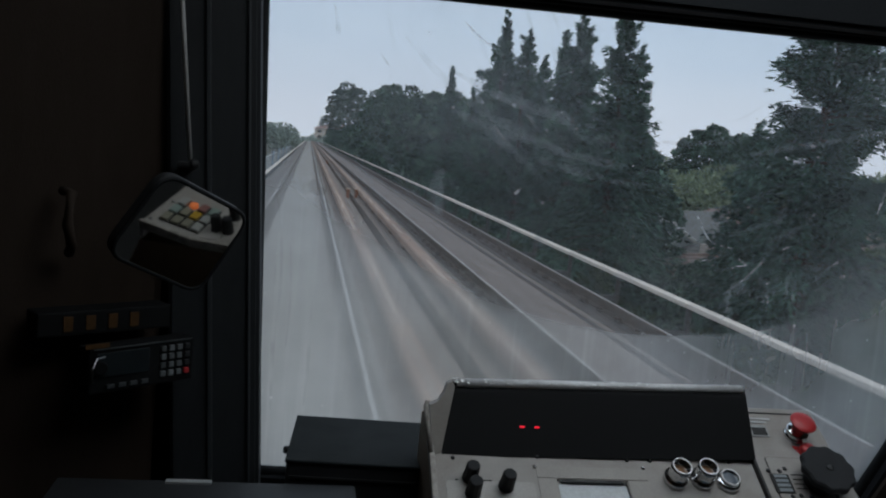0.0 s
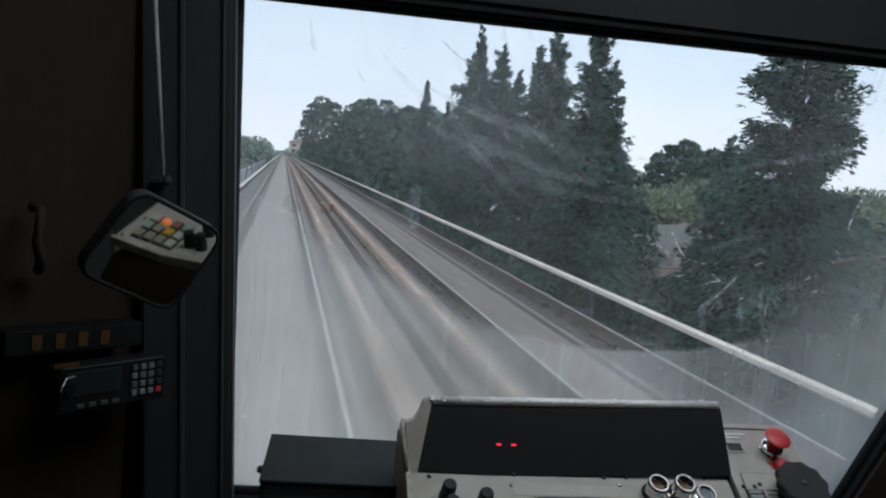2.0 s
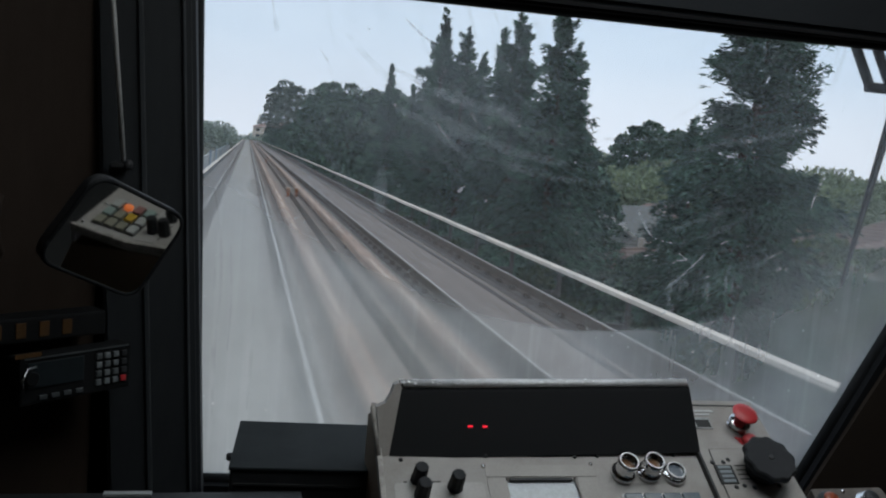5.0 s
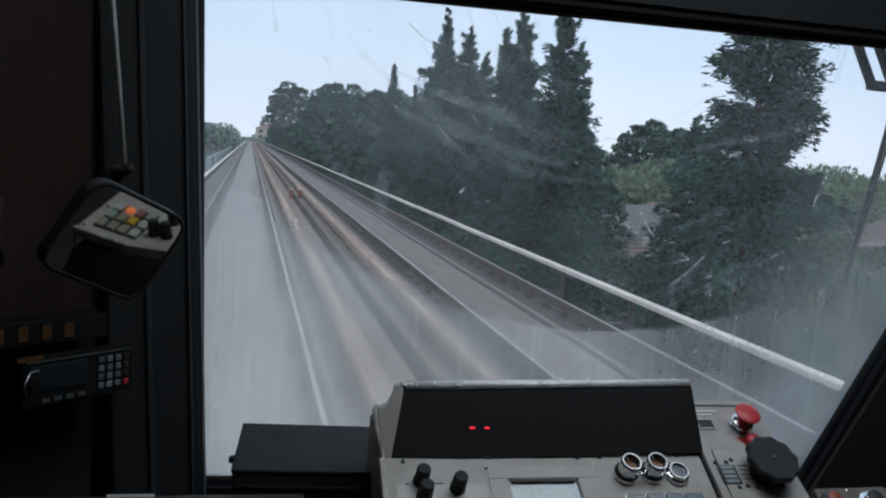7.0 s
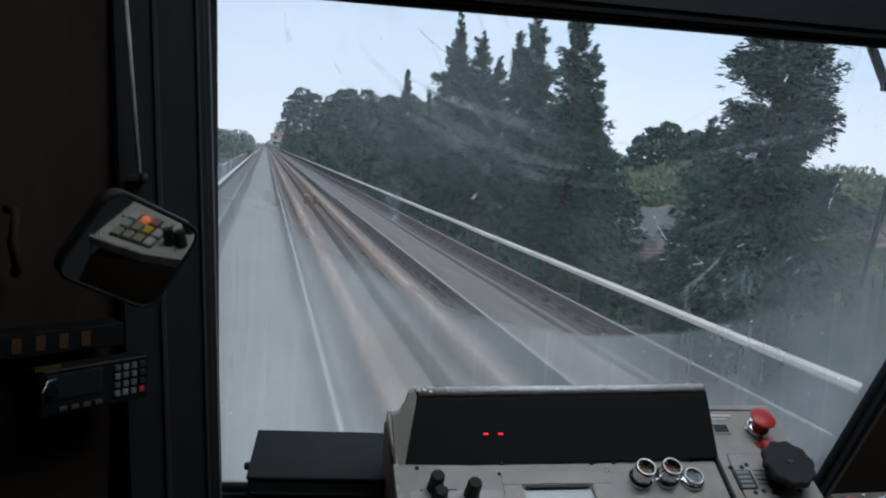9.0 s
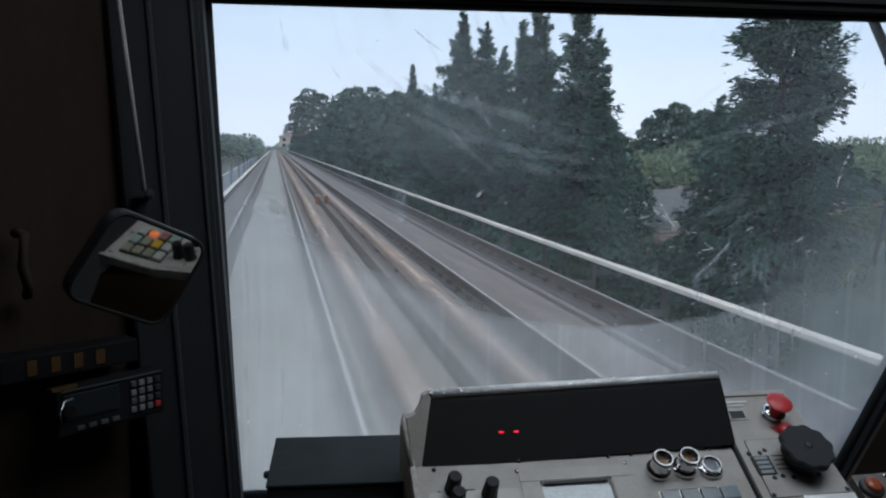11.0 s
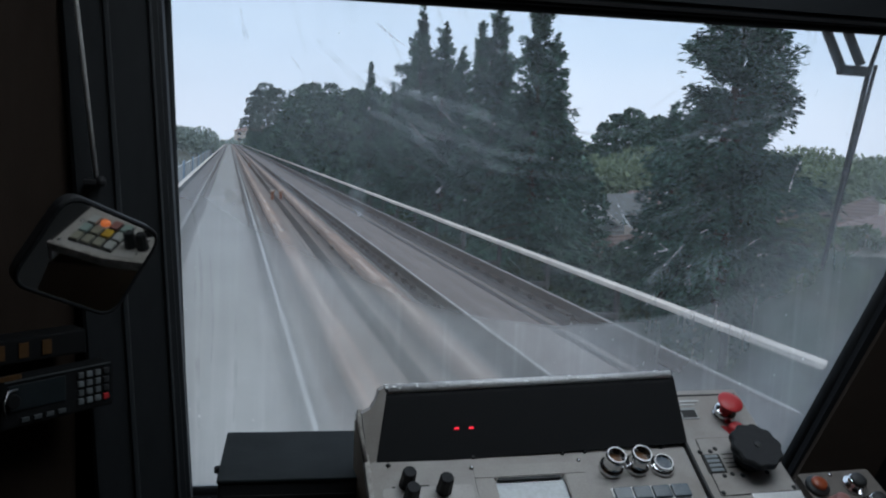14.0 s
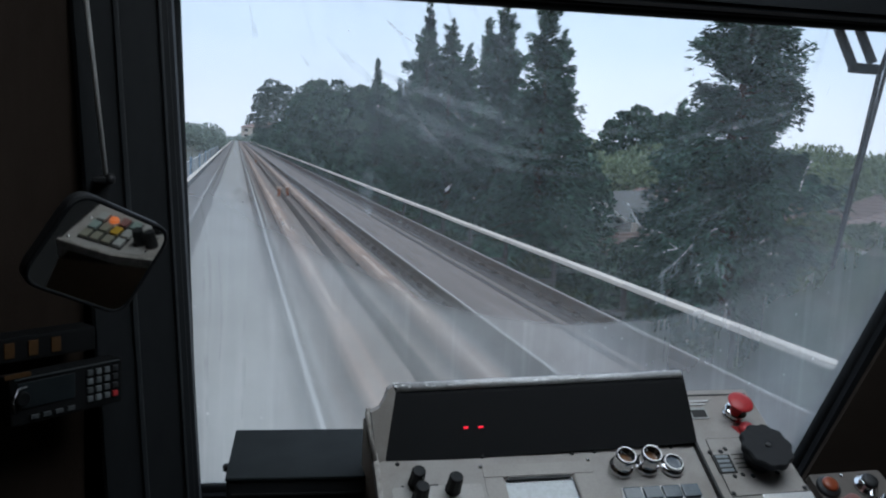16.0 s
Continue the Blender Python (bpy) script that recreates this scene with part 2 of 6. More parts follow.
PLINTH_PALE = material("stained_concrete_plinth", (0.295, 0.263, 0.236), 0.9, other=(0.215, 0.19, 0.168), scale=2.2, stretch=(2, 0.3, 2), amount=0.9, bump=0.5, fine=30)
PAINTED_ROD = material("pale_painted_rod", (0.62, 0.62, 0.6), 0.45, other=(0.3, 0.3, 0.29), scale=20, bump=0.1, fine=200)
RUSTBAND = material("brake_dust_band", (0.125, 0.096, 0.08), 0.9, other=(0.175, 0.135, 0.112), scale=2.0, stretch=(4, 0.2, 4), amount=0.9, bump=0.4, fine=30)
KERB = material("rust_washed_concrete", (0.238, 0.18, 0.144), 0.9, other=(0.165, 0.13, 0.106), scale=1.6, stretch=(4, 0.2, 4), amount=0.9, bump=0.4, fine=30)
# Darkened concrete: shade by the parapet and far rail, painted as bands.
DECK_SHADE = material("soot_stained_concrete", (0.125, 0.108, 0.096), 0.9, other=(0.18, 0.15, 0.128), scale=1.4, stretch=(4, 0.12, 4), amount=0.9, bump=0.4, fine=30)
RAILTOP = material("polished_rail_head", (0.45, 0.42, 0.385), 0.62, 0.1, other=(0.31, 0.29, 0.27), scale=3, stretch=(8, 0.3, 1), bump=0.05, fine=80)
RAILTOP_DULL = material("dull_rail_head", (0.31, 0.29, 0.27), 0.6, 0.1, other=(0.22, 0.2, 0.185), scale=3, stretch=(8, 0.3, 1), bump=0.05, fine=80)
RAILSIDE = material("rusty_rail_side", (0.085, 0.062, 0.05), 0.85, other=(0.13, 0.085, 0.062), scale=5, bump=0.4, fine=50)
RAILSIDE_PALE = material("dusty_rail_side", (0.20, 0.18, 0.162), 0.9, other=(0.15, 0.13, 0.115), scale=5, bump=0.4, fine=50, spec=0.2)
CLIP_PALE = material("dusty_rail_clip", (0.255, 0.235, 0.215), 0.9, other=(0.21, 0.19, 0.175), scale=6, bump=0.3, fine=60, island=0.1, spec=0.2)
CLIP = material("rusty_rail_clip", (0.07, 0.055, 0.047), 0.9, other=(0.09, 0.068, 0.055), scale=6, bump=0.4, fine=60, island=0.3)
COVER = material("brown_cover_board", (0.31, 0.205, 0.148), 0.75, other=(0.205, 0.132, 0.096), scale=1.6, stretch=(3, 0.4, 3), amount=0.9, bump=0.3, fine=40, each=0.18)
COVER_PALE = material("sun_bleached_cover", (0.43, 0.325, 0.255), 0.8, other=(0.30, 0.215, 0.165), scale=3.0, amount=0.9, bump=0.3, fine=40, each=0.3)
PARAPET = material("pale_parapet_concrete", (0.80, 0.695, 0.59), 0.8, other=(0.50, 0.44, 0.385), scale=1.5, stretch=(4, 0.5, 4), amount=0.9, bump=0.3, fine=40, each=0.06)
# Dark weathered concrete of girders and piers; on the parapet it paints shade.
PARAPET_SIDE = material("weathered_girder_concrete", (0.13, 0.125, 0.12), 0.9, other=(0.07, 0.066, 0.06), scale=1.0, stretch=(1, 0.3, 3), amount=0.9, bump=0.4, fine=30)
GROUND = material("grass_and_dirt", (0.065, 0.07, 0.04), 0.95, other=(0.10, 0.085, 0.06), scale=0.08, amount=0.9, bump=0.4, fine=4)
STUCCO = material("pale_stucco", (0.48, 0.43, 0.38), 0.9, other=(0.4, 0.35, 0.3), scale=0.6, bump=0.3, fine=20, each=0.12)
WHITE_PAINT = material("white_trim_paint", (0.66, 0.65, 0.62), 0.6, other=(0.52, 0.5, 0.47), scale=2, bump=0.1, fine=30)
ROOF = material("terracotta_roof", (0.155, 0.108, 0.09), 0.85, other=(0.10, 0.076, 0.066), scale=0.9, stretch=(1, 1, 3), amount=0.9, bump=0.5, fine=9, each=0.2)
ROOF_PALE = material("pink_tile_roof", (0.27, 0.185, 0.16), 0.85, other=(0.2, 0.14, 0.12), scale=0.9, amount=0.9, bump=0.4, fine=8)
ROOF_GREY = material("grey_green_shingle_roof", (0.13, 0.13, 0.122), 0.85, other=(0.085, 0.085, 0.08), scale=1.2, stretch=(1, 1, 4), amount=0.9, bump=0.5, fine=10)
SIDING = material("pale_green_siding", (0.52, 0.58, 0.56), 0.7, other=(0.42, 0.47, 0.455), scale=1.0, stretch=(0.5, 0.5, 8), bump=0.3, fine=14)
# Course edges darker than any roof: their shadow lines are put into the colour.
SHINGLE_EDGE = material("shadowed_tile_edge", (0.085, 0.062, 0.053), 0.9, other=(0.06, 0.046, 0.04), scale=2.0, bump=0.2, fine=12)
PANE = material("dark_house_window", (0.03, 0.035, 0.04), 0.1, other=(0.05, 0.055, 0.06), scale=1, bump=0, fine=5)
BARK = material("red_brown_bark", (0.075, 0.05, 0.036), 0.95, other=(0.04, 0.03, 0.024), scale=2, stretch=(6, 6, 0.6), amount=0.9, bump=0.6, fine=30)
BARK_PALE = material("grey_peeling_bark", (0.17, 0.15, 0.13), 0.9, other=(0.08, 0.065, 0.05), scale=2, stretch=(5, 5, 0.5), amount=0.9, bump=0.6, fine=25)
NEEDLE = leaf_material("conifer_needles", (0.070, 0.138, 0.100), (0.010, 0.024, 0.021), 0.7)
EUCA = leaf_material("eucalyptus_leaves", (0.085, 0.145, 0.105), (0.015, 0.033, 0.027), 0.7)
# Grey-green eucalyptus, paled further: distance haze is put into the leaf colour.
EUCA_HAZED = leaf_material("grey_eucalyptus_leaves", (0.125, 0.165, 0.145), (0.06, 0.085, 0.075), 0.4)
SHRUB = leaf_material("shrub_leaves", (0.05, 0.075, 0.035), (0.03, 0.045, 0.027))
# Far leaves are paled: distance haze is put into their colour.
FAR_HAZED_LEAF = leaf_material("distant_leaves", (0.19, 0.235, 0.14), (0.12, 0.16, 0.105))
FAR_PALED_LEAF = leaf_material("hazy_distant_leaves", (0.30, 0.35, 0.30), (0.24, 0.29, 0.26))
GREEN = leaf_material("bright_tree_leaves", (0.085, 0.125, 0.05), (0.05, 0.08, 0.04))
YARD = material("pale_yard_concrete", (0.56, 0.57, 0.56), 0.9, other=(0.36, 0.37, 0.36), scale=0.25, amount=0.9, bump=0.3, fine=20)
WALLBLUE = material("blue_painted_panel", (0.22, 0.36, 0.52), 0.6, other=(0.28, 0.42, 0.56), scale=0.8, bump=0.1, fine=10)
RUSTBOX = material("orange_brown_junction_box", (0.24, 0.10, 0.055), 0.7, other=(0.16, 0.07, 0.04), scale=5, bump=0.3, fine=60)
LED = glowing("red_led", (1.0, 0.02, 0.05), 0.9)
# Paler, duller metal than the chrome: sky reflection is put into its colour.
SHEEN_METAL = material("satin_chrome_rim", (0.86, 0.86, 0.87), 0.36, 0.7, other=(0.8, 0.8, 0.81), scale=60, bump=0.03, fine=400)
LAMP_ORANGE = glowing("lit_orange_button", (1.0, 0.26, 0.08), 0.48)

# Glow for the panel of the added cab fill.
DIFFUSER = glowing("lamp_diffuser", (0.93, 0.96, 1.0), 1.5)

MIRROR = bpy.data.materials.new("silvered_mirror")
MIRROR.use_nodes = True
mb = MIRROR.node_tree.nodes["Principled BSDF"]
mb.inputs["Base Color"].default_value = (0.62, 0.62, 0.6, 1)
mb.inputs["Metallic"].default_value = 1.0
mb.inputs["Roughness"].default_value = 0.03


def glass_material():
    """Clear glass with a film of road dust outside the sweep of the wiper, smears that follow the sweep, dried drops,
    and haze painted in before the far trees.
    """
    m = bpy.data.materials.new("dusty_windscreen_glass")
    m.use_nodes = True
    n, l = m.node_tree.nodes, m.node_tree.links
    n.clear()

    def maths(op, a, b=None, clamp=False):
        q = n.new("ShaderNodeMath")
        q.operation, q.use_clamp = op, clamp
        for i, v in enumerate((a, b)):
            if v is None:
                continue
            if isinstance(v, (int, float)):
                q.inputs[i].default_value = v
            else:
                l.new(v, q.inputs[i])
        return q.outputs[0]

    def smooth(v, lo, hi, a=0.0, b=1.0):
        q = n.new("ShaderNodeMapRange")
        q.interpolation_type = 'SMOOTHSTEP'
        for key, val in (("From Min", lo), ("From Max", hi), ("To Min", a), ("To Max", b)):
            q.inputs[key].default_value = val
        l.new(v, q.inputs["Value"])
        return q.outputs["Result"]

    def noise_of(vec, scale, detail=4.0):
        q = n.new("ShaderNodeTexNoise")
        q.inputs["Scale"].default_value = scale
        q.inputs["Detail"].default_value = detail
        l.new(vec, q.inputs["Vector"])
        return q.outputs["Fac"]

    co = n.new("ShaderNodeTexCoord").outputs["Object"]
    sep = n.new("ShaderNodeSeparateXYZ")
    l.new(co, sep.inputs[0])
    dx = maths('SUBTRACT', sep.outputs["X"], 0.62)
    dz = maths('SUBTRACT', sep.outputs["Z"], 2.335)
    r = maths('SQRT', maths('ADD', maths('MULTIPLY', dx, dx), maths('MULTIPLY', dz, dz)))
    ang = maths('ARCTAN2', dz, dx)
    wob = maths('MULTIPLY', maths('SUBTRACT', noise_of(co, 9.0), 0.5), 0.012)
    # the lower edge of the sweep: a wide arc, crisp in the middle and blurred towards its start
    ez = maths('SUBTRACT', sep.outputs["Z"], 2.717)
    er = maths('ADD', maths('SQRT', maths('ADD', maths('MULTIPLY', dx, dx), maths('MULTIPLY', ez, ez))), wob)
    crisp, blurred = smooth(er, 0.992, 1.004), smooth(er, 0.965, 1.025)
    start = smooth(sep.outputs["X"], 0.60, 0.28)
    sharp = maths('ADD', maths('MULTIPLY', crisp, maths('SUBTRACT', 1.0, start)), maths('MULTIPLY', blurred, start))
    gentle = smooth(maths('ADD', r, wob), 0.55, 0.80)
    aside = smooth(sep.outputs["X"], 0.80, 0.98)
    unswept = maths('ADD', maths('MULTIPLY', sharp, maths('SUBTRACT', 1.0, aside)), maths('MULTIPLY', gentle, aside))
    # streaks along the sweep
    comb = n.new("ShaderNodeCombineXYZ")
    l.new(maths('MULTIPLY', r, 70.0), comb.inputs["X"])
    l.new(maths('MULTIPLY', ang, 2.2), comb.inputs["Y"])
    streak = smooth(noise_of(comb.outputs[0], 1.0, 3.0), 0.52, 0.74)
    patch = smooth(noise_of(co, 3.0, 3.0), 0.42, 0.66)
    streaks = maths('MULTIPLY', streak, patch)
    # runs down the glass
    mp = n.new("ShaderNodeMapping")
    mp.inputs["Scale"].default_value = (55.0, 1.0, 2.4)
    l.new(co, mp.inputs["Vector"])
    runs = smooth(noise_of(mp.outputs["Vector"], 1.0, 5.0), 0.45, 0.8)
    low = smooth(sep.outputs["Z"], 2.02, 1.70)
    cloud = smooth(noise_of(co, 4.5, 5.0), 0.3, 0.75)
    vor = n.new("ShaderNodeTexVoronoi")
    vor.inputs["Scale"].default_value = 46.0
    l.new(co, vor.inputs["Vector"])
    drop_on = smooth(noise_of(co, 23.0, 2.0), 0.57, 0.64)
    drops = maths('MULTIPLY', smooth(vor.outputs["Distance"], 0.16, 0.07), drop_on)
    near_left = smooth(sep.outputs["X"], 0.85, 0.25)
    film = maths('ADD', maths('ADD', 0.052, maths('MULTIPLY', smooth(sep.outputs["X"], 0.75, 1.20), 0.055)), maths('MULTIPLY', unswept, maths('ADD', 0.105, maths('MULTIPLY', low, maths('ADD', maths('ADD', 0.09, maths('MULTIPLY', near_left, 0.085)), maths('MULTIPLY', cloud, 0.12))))))
    # Extra film before the far trees paints in distance haze over real grime.
    film = maths('ADD', film, maths('MULTIPLY', maths('MULTIPLY', smooth(sep.outputs["X"], 0.66, 0.30), smooth(sep.outputs["Z"], 1.96, 2.06)), 0.075))
    far_left = smooth(sep.outputs["X"], 0.34, -0.04)
    film = maths('ADD', film, maths('MULTIPLY', maths('MULTIPLY', unswept, far_left), 0.075))
    film = maths('ADD', film, maths('MULTIPLY', cloud, 0.050))
    film = maths('ADD', film, maths('MULTIPLY', maths('MULTIPLY', streaks, maths('SUBTRACT', 1.0, unswept)), 0.15))
    film = maths('ADD', film, maths('MULTIPLY', maths('MULTIPLY', runs, low), 0.07))
    film = maths('ADD', film, maths('MULTIPLY', drops, 0.25), True)
    clear = n.new("ShaderNodeBsdfTransparent")
    clear.inputs["Color"].default_value = (0.93, 0.965, 0.965, 1)
    dust = n.new("ShaderNodeBsdfTranslucent")
    tone = n.new("ShaderNodeMix")
    tone.data_type = 'RGBA'
    tone.inputs["A"].default_value = (0.81, 0.845, 0.855, 1)
    tone.inputs["B"].default_value = (0.885, 0.875, 0.80, 1)
    l.new(maths('MULTIPLY', low, maths('ADD', maths('MULTIPLY', near_left, 0.6), 0.4)), tone.inputs["Factor"])
    l.new(tone.outputs["Result"], dust.inputs["Color"])
    mix = n.new("ShaderNodeMixShader")
    l.new(film, mix.inputs["Fac"])
    l.new(clear.outputs[0], mix.inputs[1])
    l.new(dust.outputs[0], mix.inputs[2])
    gl = n.new("ShaderNodeBsdfGlossy")
    gl.inputs["Roughness"].default_value = 0.02
    fr = n.new("ShaderNodeFresnel")
    fr.inputs["IOR"].default_value = 1.3
    mix2 = n.new("ShaderNodeMixShader")
    l.new(fr.outputs[0], mix2.inputs["Fac"])
    l.new(mix.outputs[0], mix2.inputs[1])
    l.new(gl.outputs[0], mix2.inputs[2])
    out = n.new("ShaderNodeOutputMaterial")
    l.new(mix2.outputs[0], out.inputs["Surface"])
    return m


GLASS = glass_material()


def smear_material(name, strength, scale, tint=(0.85, 0.87, 0.86)):
    """Dried dirt on the glass, patchy and half clear."""
    m = bpy.data.materials.new(name)
    m.use_nodes = True
    n, l = m.node_tree.nodes, m.node_tree.links
    n.clear()
    co = n.new("ShaderNodeTexCoord")
    no = n.new("ShaderNodeTexNoise")
    no.inputs["Scale"].default_value = scale
    no.inputs["Detail"].default_value = 5.0
    l.new(co.outputs["Object"], no.inputs["Vector"])
    mr = n.new("ShaderNodeMapRange")
    for key, val in (("From Min", 0.36), ("From Max", 0.68), ("To Min", 0.0), ("To Max", strength)):
        mr.inputs[key].default_value = val
    l.new(no.outputs["Fac"], mr.inputs["Value"])
    tp = n.new("ShaderNodeBsdfTransparent")
    tl = n.new("ShaderNodeBsdfTranslucent")
    tl.inputs["Color"].default_value = (*tint, 1)
    mx = n.new("ShaderNodeMixShader")
    l.new(mr.outputs["Result"], mx.inputs["Fac"])
    l.new(tp.outputs[0], mx.inputs[1])
    l.new(tl.outputs[0], mx.inputs[2])
    out = n.new("ShaderNodeOutputMaterial")
    l.new(mx.outputs[0], out.inputs["Surface"])
    return m


SMEAR = smear_material("wiper_smear", 0.30, 40.0)
SMEAR_FAINT = smear_material("faint_wiper_smear", 0.15, 30.0)
RUST_RUN = smear_material("reddish_dirt_run", 0.20, 22.0, (0.34, 0.25, 0.22))
CRUST = smear_material("dried_dirt_crust", 0.75, 160.0)
SPECK = smear_material("dried_speck", 0.85, 20.0)


# ---- building helpers ----
def part(name, bm, mat, parent=None, label="", smooth=False):
    me = bpy.data.meshes.new(name)
    bm.normal_update()
    bm.to_mesh(me)
    bm.free()
    if smooth:
        for p in me.polygons:
            p.use_smooth = True
    me.materials.append(mat)
    ob = new(name, me)
    ob.parent = parent
    if label:
        tagged(ob, label)
    return ob


def raw(name, verts, faces, mat, parent=None):
    me = bpy.data.meshes.new(name)
    me.from_pydata(verts, [], faces)
    me.update()
    me.materials.append(mat)
    ob = new(name, me)
    ob.parent = parent
    return ob


def thing(name, label, category, group="", kind="", at=(0, 0, 0)):
    ob = new(name)
    ob.empty_display_size = 0.1
    ob.location = at
    return tagged(ob, label, category, group, kind)


def block(bm, centre, size, bevel=0.0, m=None, segments=2):
    """A box with rounded edges, in the frame m."""
    made = bmesh.ops.create_cube(bm, size=1.0)["verts"]
    for v in made:
        v.co = Vector((v.co.x * size[0] + centre[0], v.co.y * size[1] + centre[1], v.co.z * size[2] + centre[2]))
    if bevel:
        edges = list({e for v in made for e in v.link_edges})
        got = bmesh.ops.bevel(bm, geom=edges, offset=bevel, segments=segments, affect='EDGES', profile=0.6)
        made = list({v for f in got["faces"] for v in f.verts} | {v for v in made if v.is_valid})
    if m is not None:
        bmesh.ops.transform(bm, matrix=m, verts=made)
    return bm


def lathe(bm, profile, m=None, n=24, wave=0.0, waves=9):
    """A turned body from (radius, height) pairs about local z."""
    rings = []
    for r, z in profile:
        ring = []
        for i in range(n):
            a = 2 * math.pi * i / n
            q = r * (1 + wave * math.cos(waves * a))
            p = Vector((q * math.cos(a), q * math.sin(a), z))
            ring.append(bm.verts.new(m @ p if m is not None else p))
        rings.append(ring)
    for a, b in zip(rings, rings[1:]):
        for i in range(n):
            bm.faces.new((a[i], a[(i + 1) % n], b[(i + 1) % n], b[i]))
    bm.faces.new(list(reversed(rings[0])))
    bm.faces.new(rings[-1])
    return bm


def prism(bm, outline, y0, y1):
    """An (x, z) outline, counter-clockwise seen from -y, drawn out along y."""
    a = [bm.verts.new((x, y0, z)) for x, z in outline]
    b = [bm.verts.new((x, y1, z)) for x, z in outline]
    k = len(outline)
    for i in range(k):
        bm.faces.new((a[i], b[i], b[(i + 1) % k], a[(i + 1) % k]))
    bm.faces.new(a)
    bm.faces.new(list(reversed(b)))
    bmesh.ops.recalc_face_normals(bm, faces=bm.faces[:])
    return bm


def slab(bm, outline, thick, m=None, bevel=0.0):
    """A flat outline in local x, y, thickened upward along local z."""
    a = [bm.verts.new((x, y, 0)) for x, y in outline]
    b = [bm.verts.new((x, y, thick)) for x, y in outline]
    k = len(outline)
    for i in range(k):
        bm.faces.new((a[i], a[(i + 1) % k], b[(i + 1) % k], b[i]))
    bm.faces.new(list(reversed(a)))
    top = bm.faces.new(b)
    verts = a + b
    if bevel:
        got = bmesh.ops.bevel(bm, geom=list(top.edges), offset=bevel, segments=2, affect='EDGES', profile=0.6)
        verts = list({v for v in verts if v.is_valid} | set(got["verts"]))
    if m is not None:
        bmesh.ops.transform(bm, matrix=m, verts=verts)
    return bm


def rounded(corners, radius, n=5):
    """A polygon with rounded corners."""
    out, k = [], len(corners)
    for i, c in enumerate(corners):
        c = Vector(c)
        p, q = Vector(corners[i - 1]), Vector(corners[(i + 1) % k])
        a, b = c + (p - c).normalized() * radius, c + (q - c).normalized() * radius
        for j in range(n + 1):
            t = j / n
            out.append(tuple((1 - t) ** 2 * a + 2 * t * (1 - t) * c + t * t * b))
    return out


def rod(bm, points, radius, n=8):
    """A round bar through the points; radius may be one value or one for each."""
    rings = []
    pts = [Vector(p) for p in points]
    for i, p in enumerate(pts):
        d = (pts[min(i + 1, len(pts) - 1)] - pts[max(i - 1, 0)]).normalized()
        s = d.cross(Vector((0.31, 0.17, 0.93))).normalized()
        u = s.cross(d)
        r = radius[i] if isinstance(radius, (list, tuple)) else radius
        rings.append([bm.verts.new(p + (s * math.cos(2 * math.pi * k / n) + u * math.sin(2 * math.pi * k / n)) * r) for k in range(n)])
    for a, b in zip(rings, rings[1:]):
        for k in range(n):
            bm.faces.new((a[k], a[(k + 1) % n], b[(k + 1) % n], b[k]))
    bm.faces.new(list(reversed(rings[0])))
    bm.faces.new(rings[-1])
    return bm


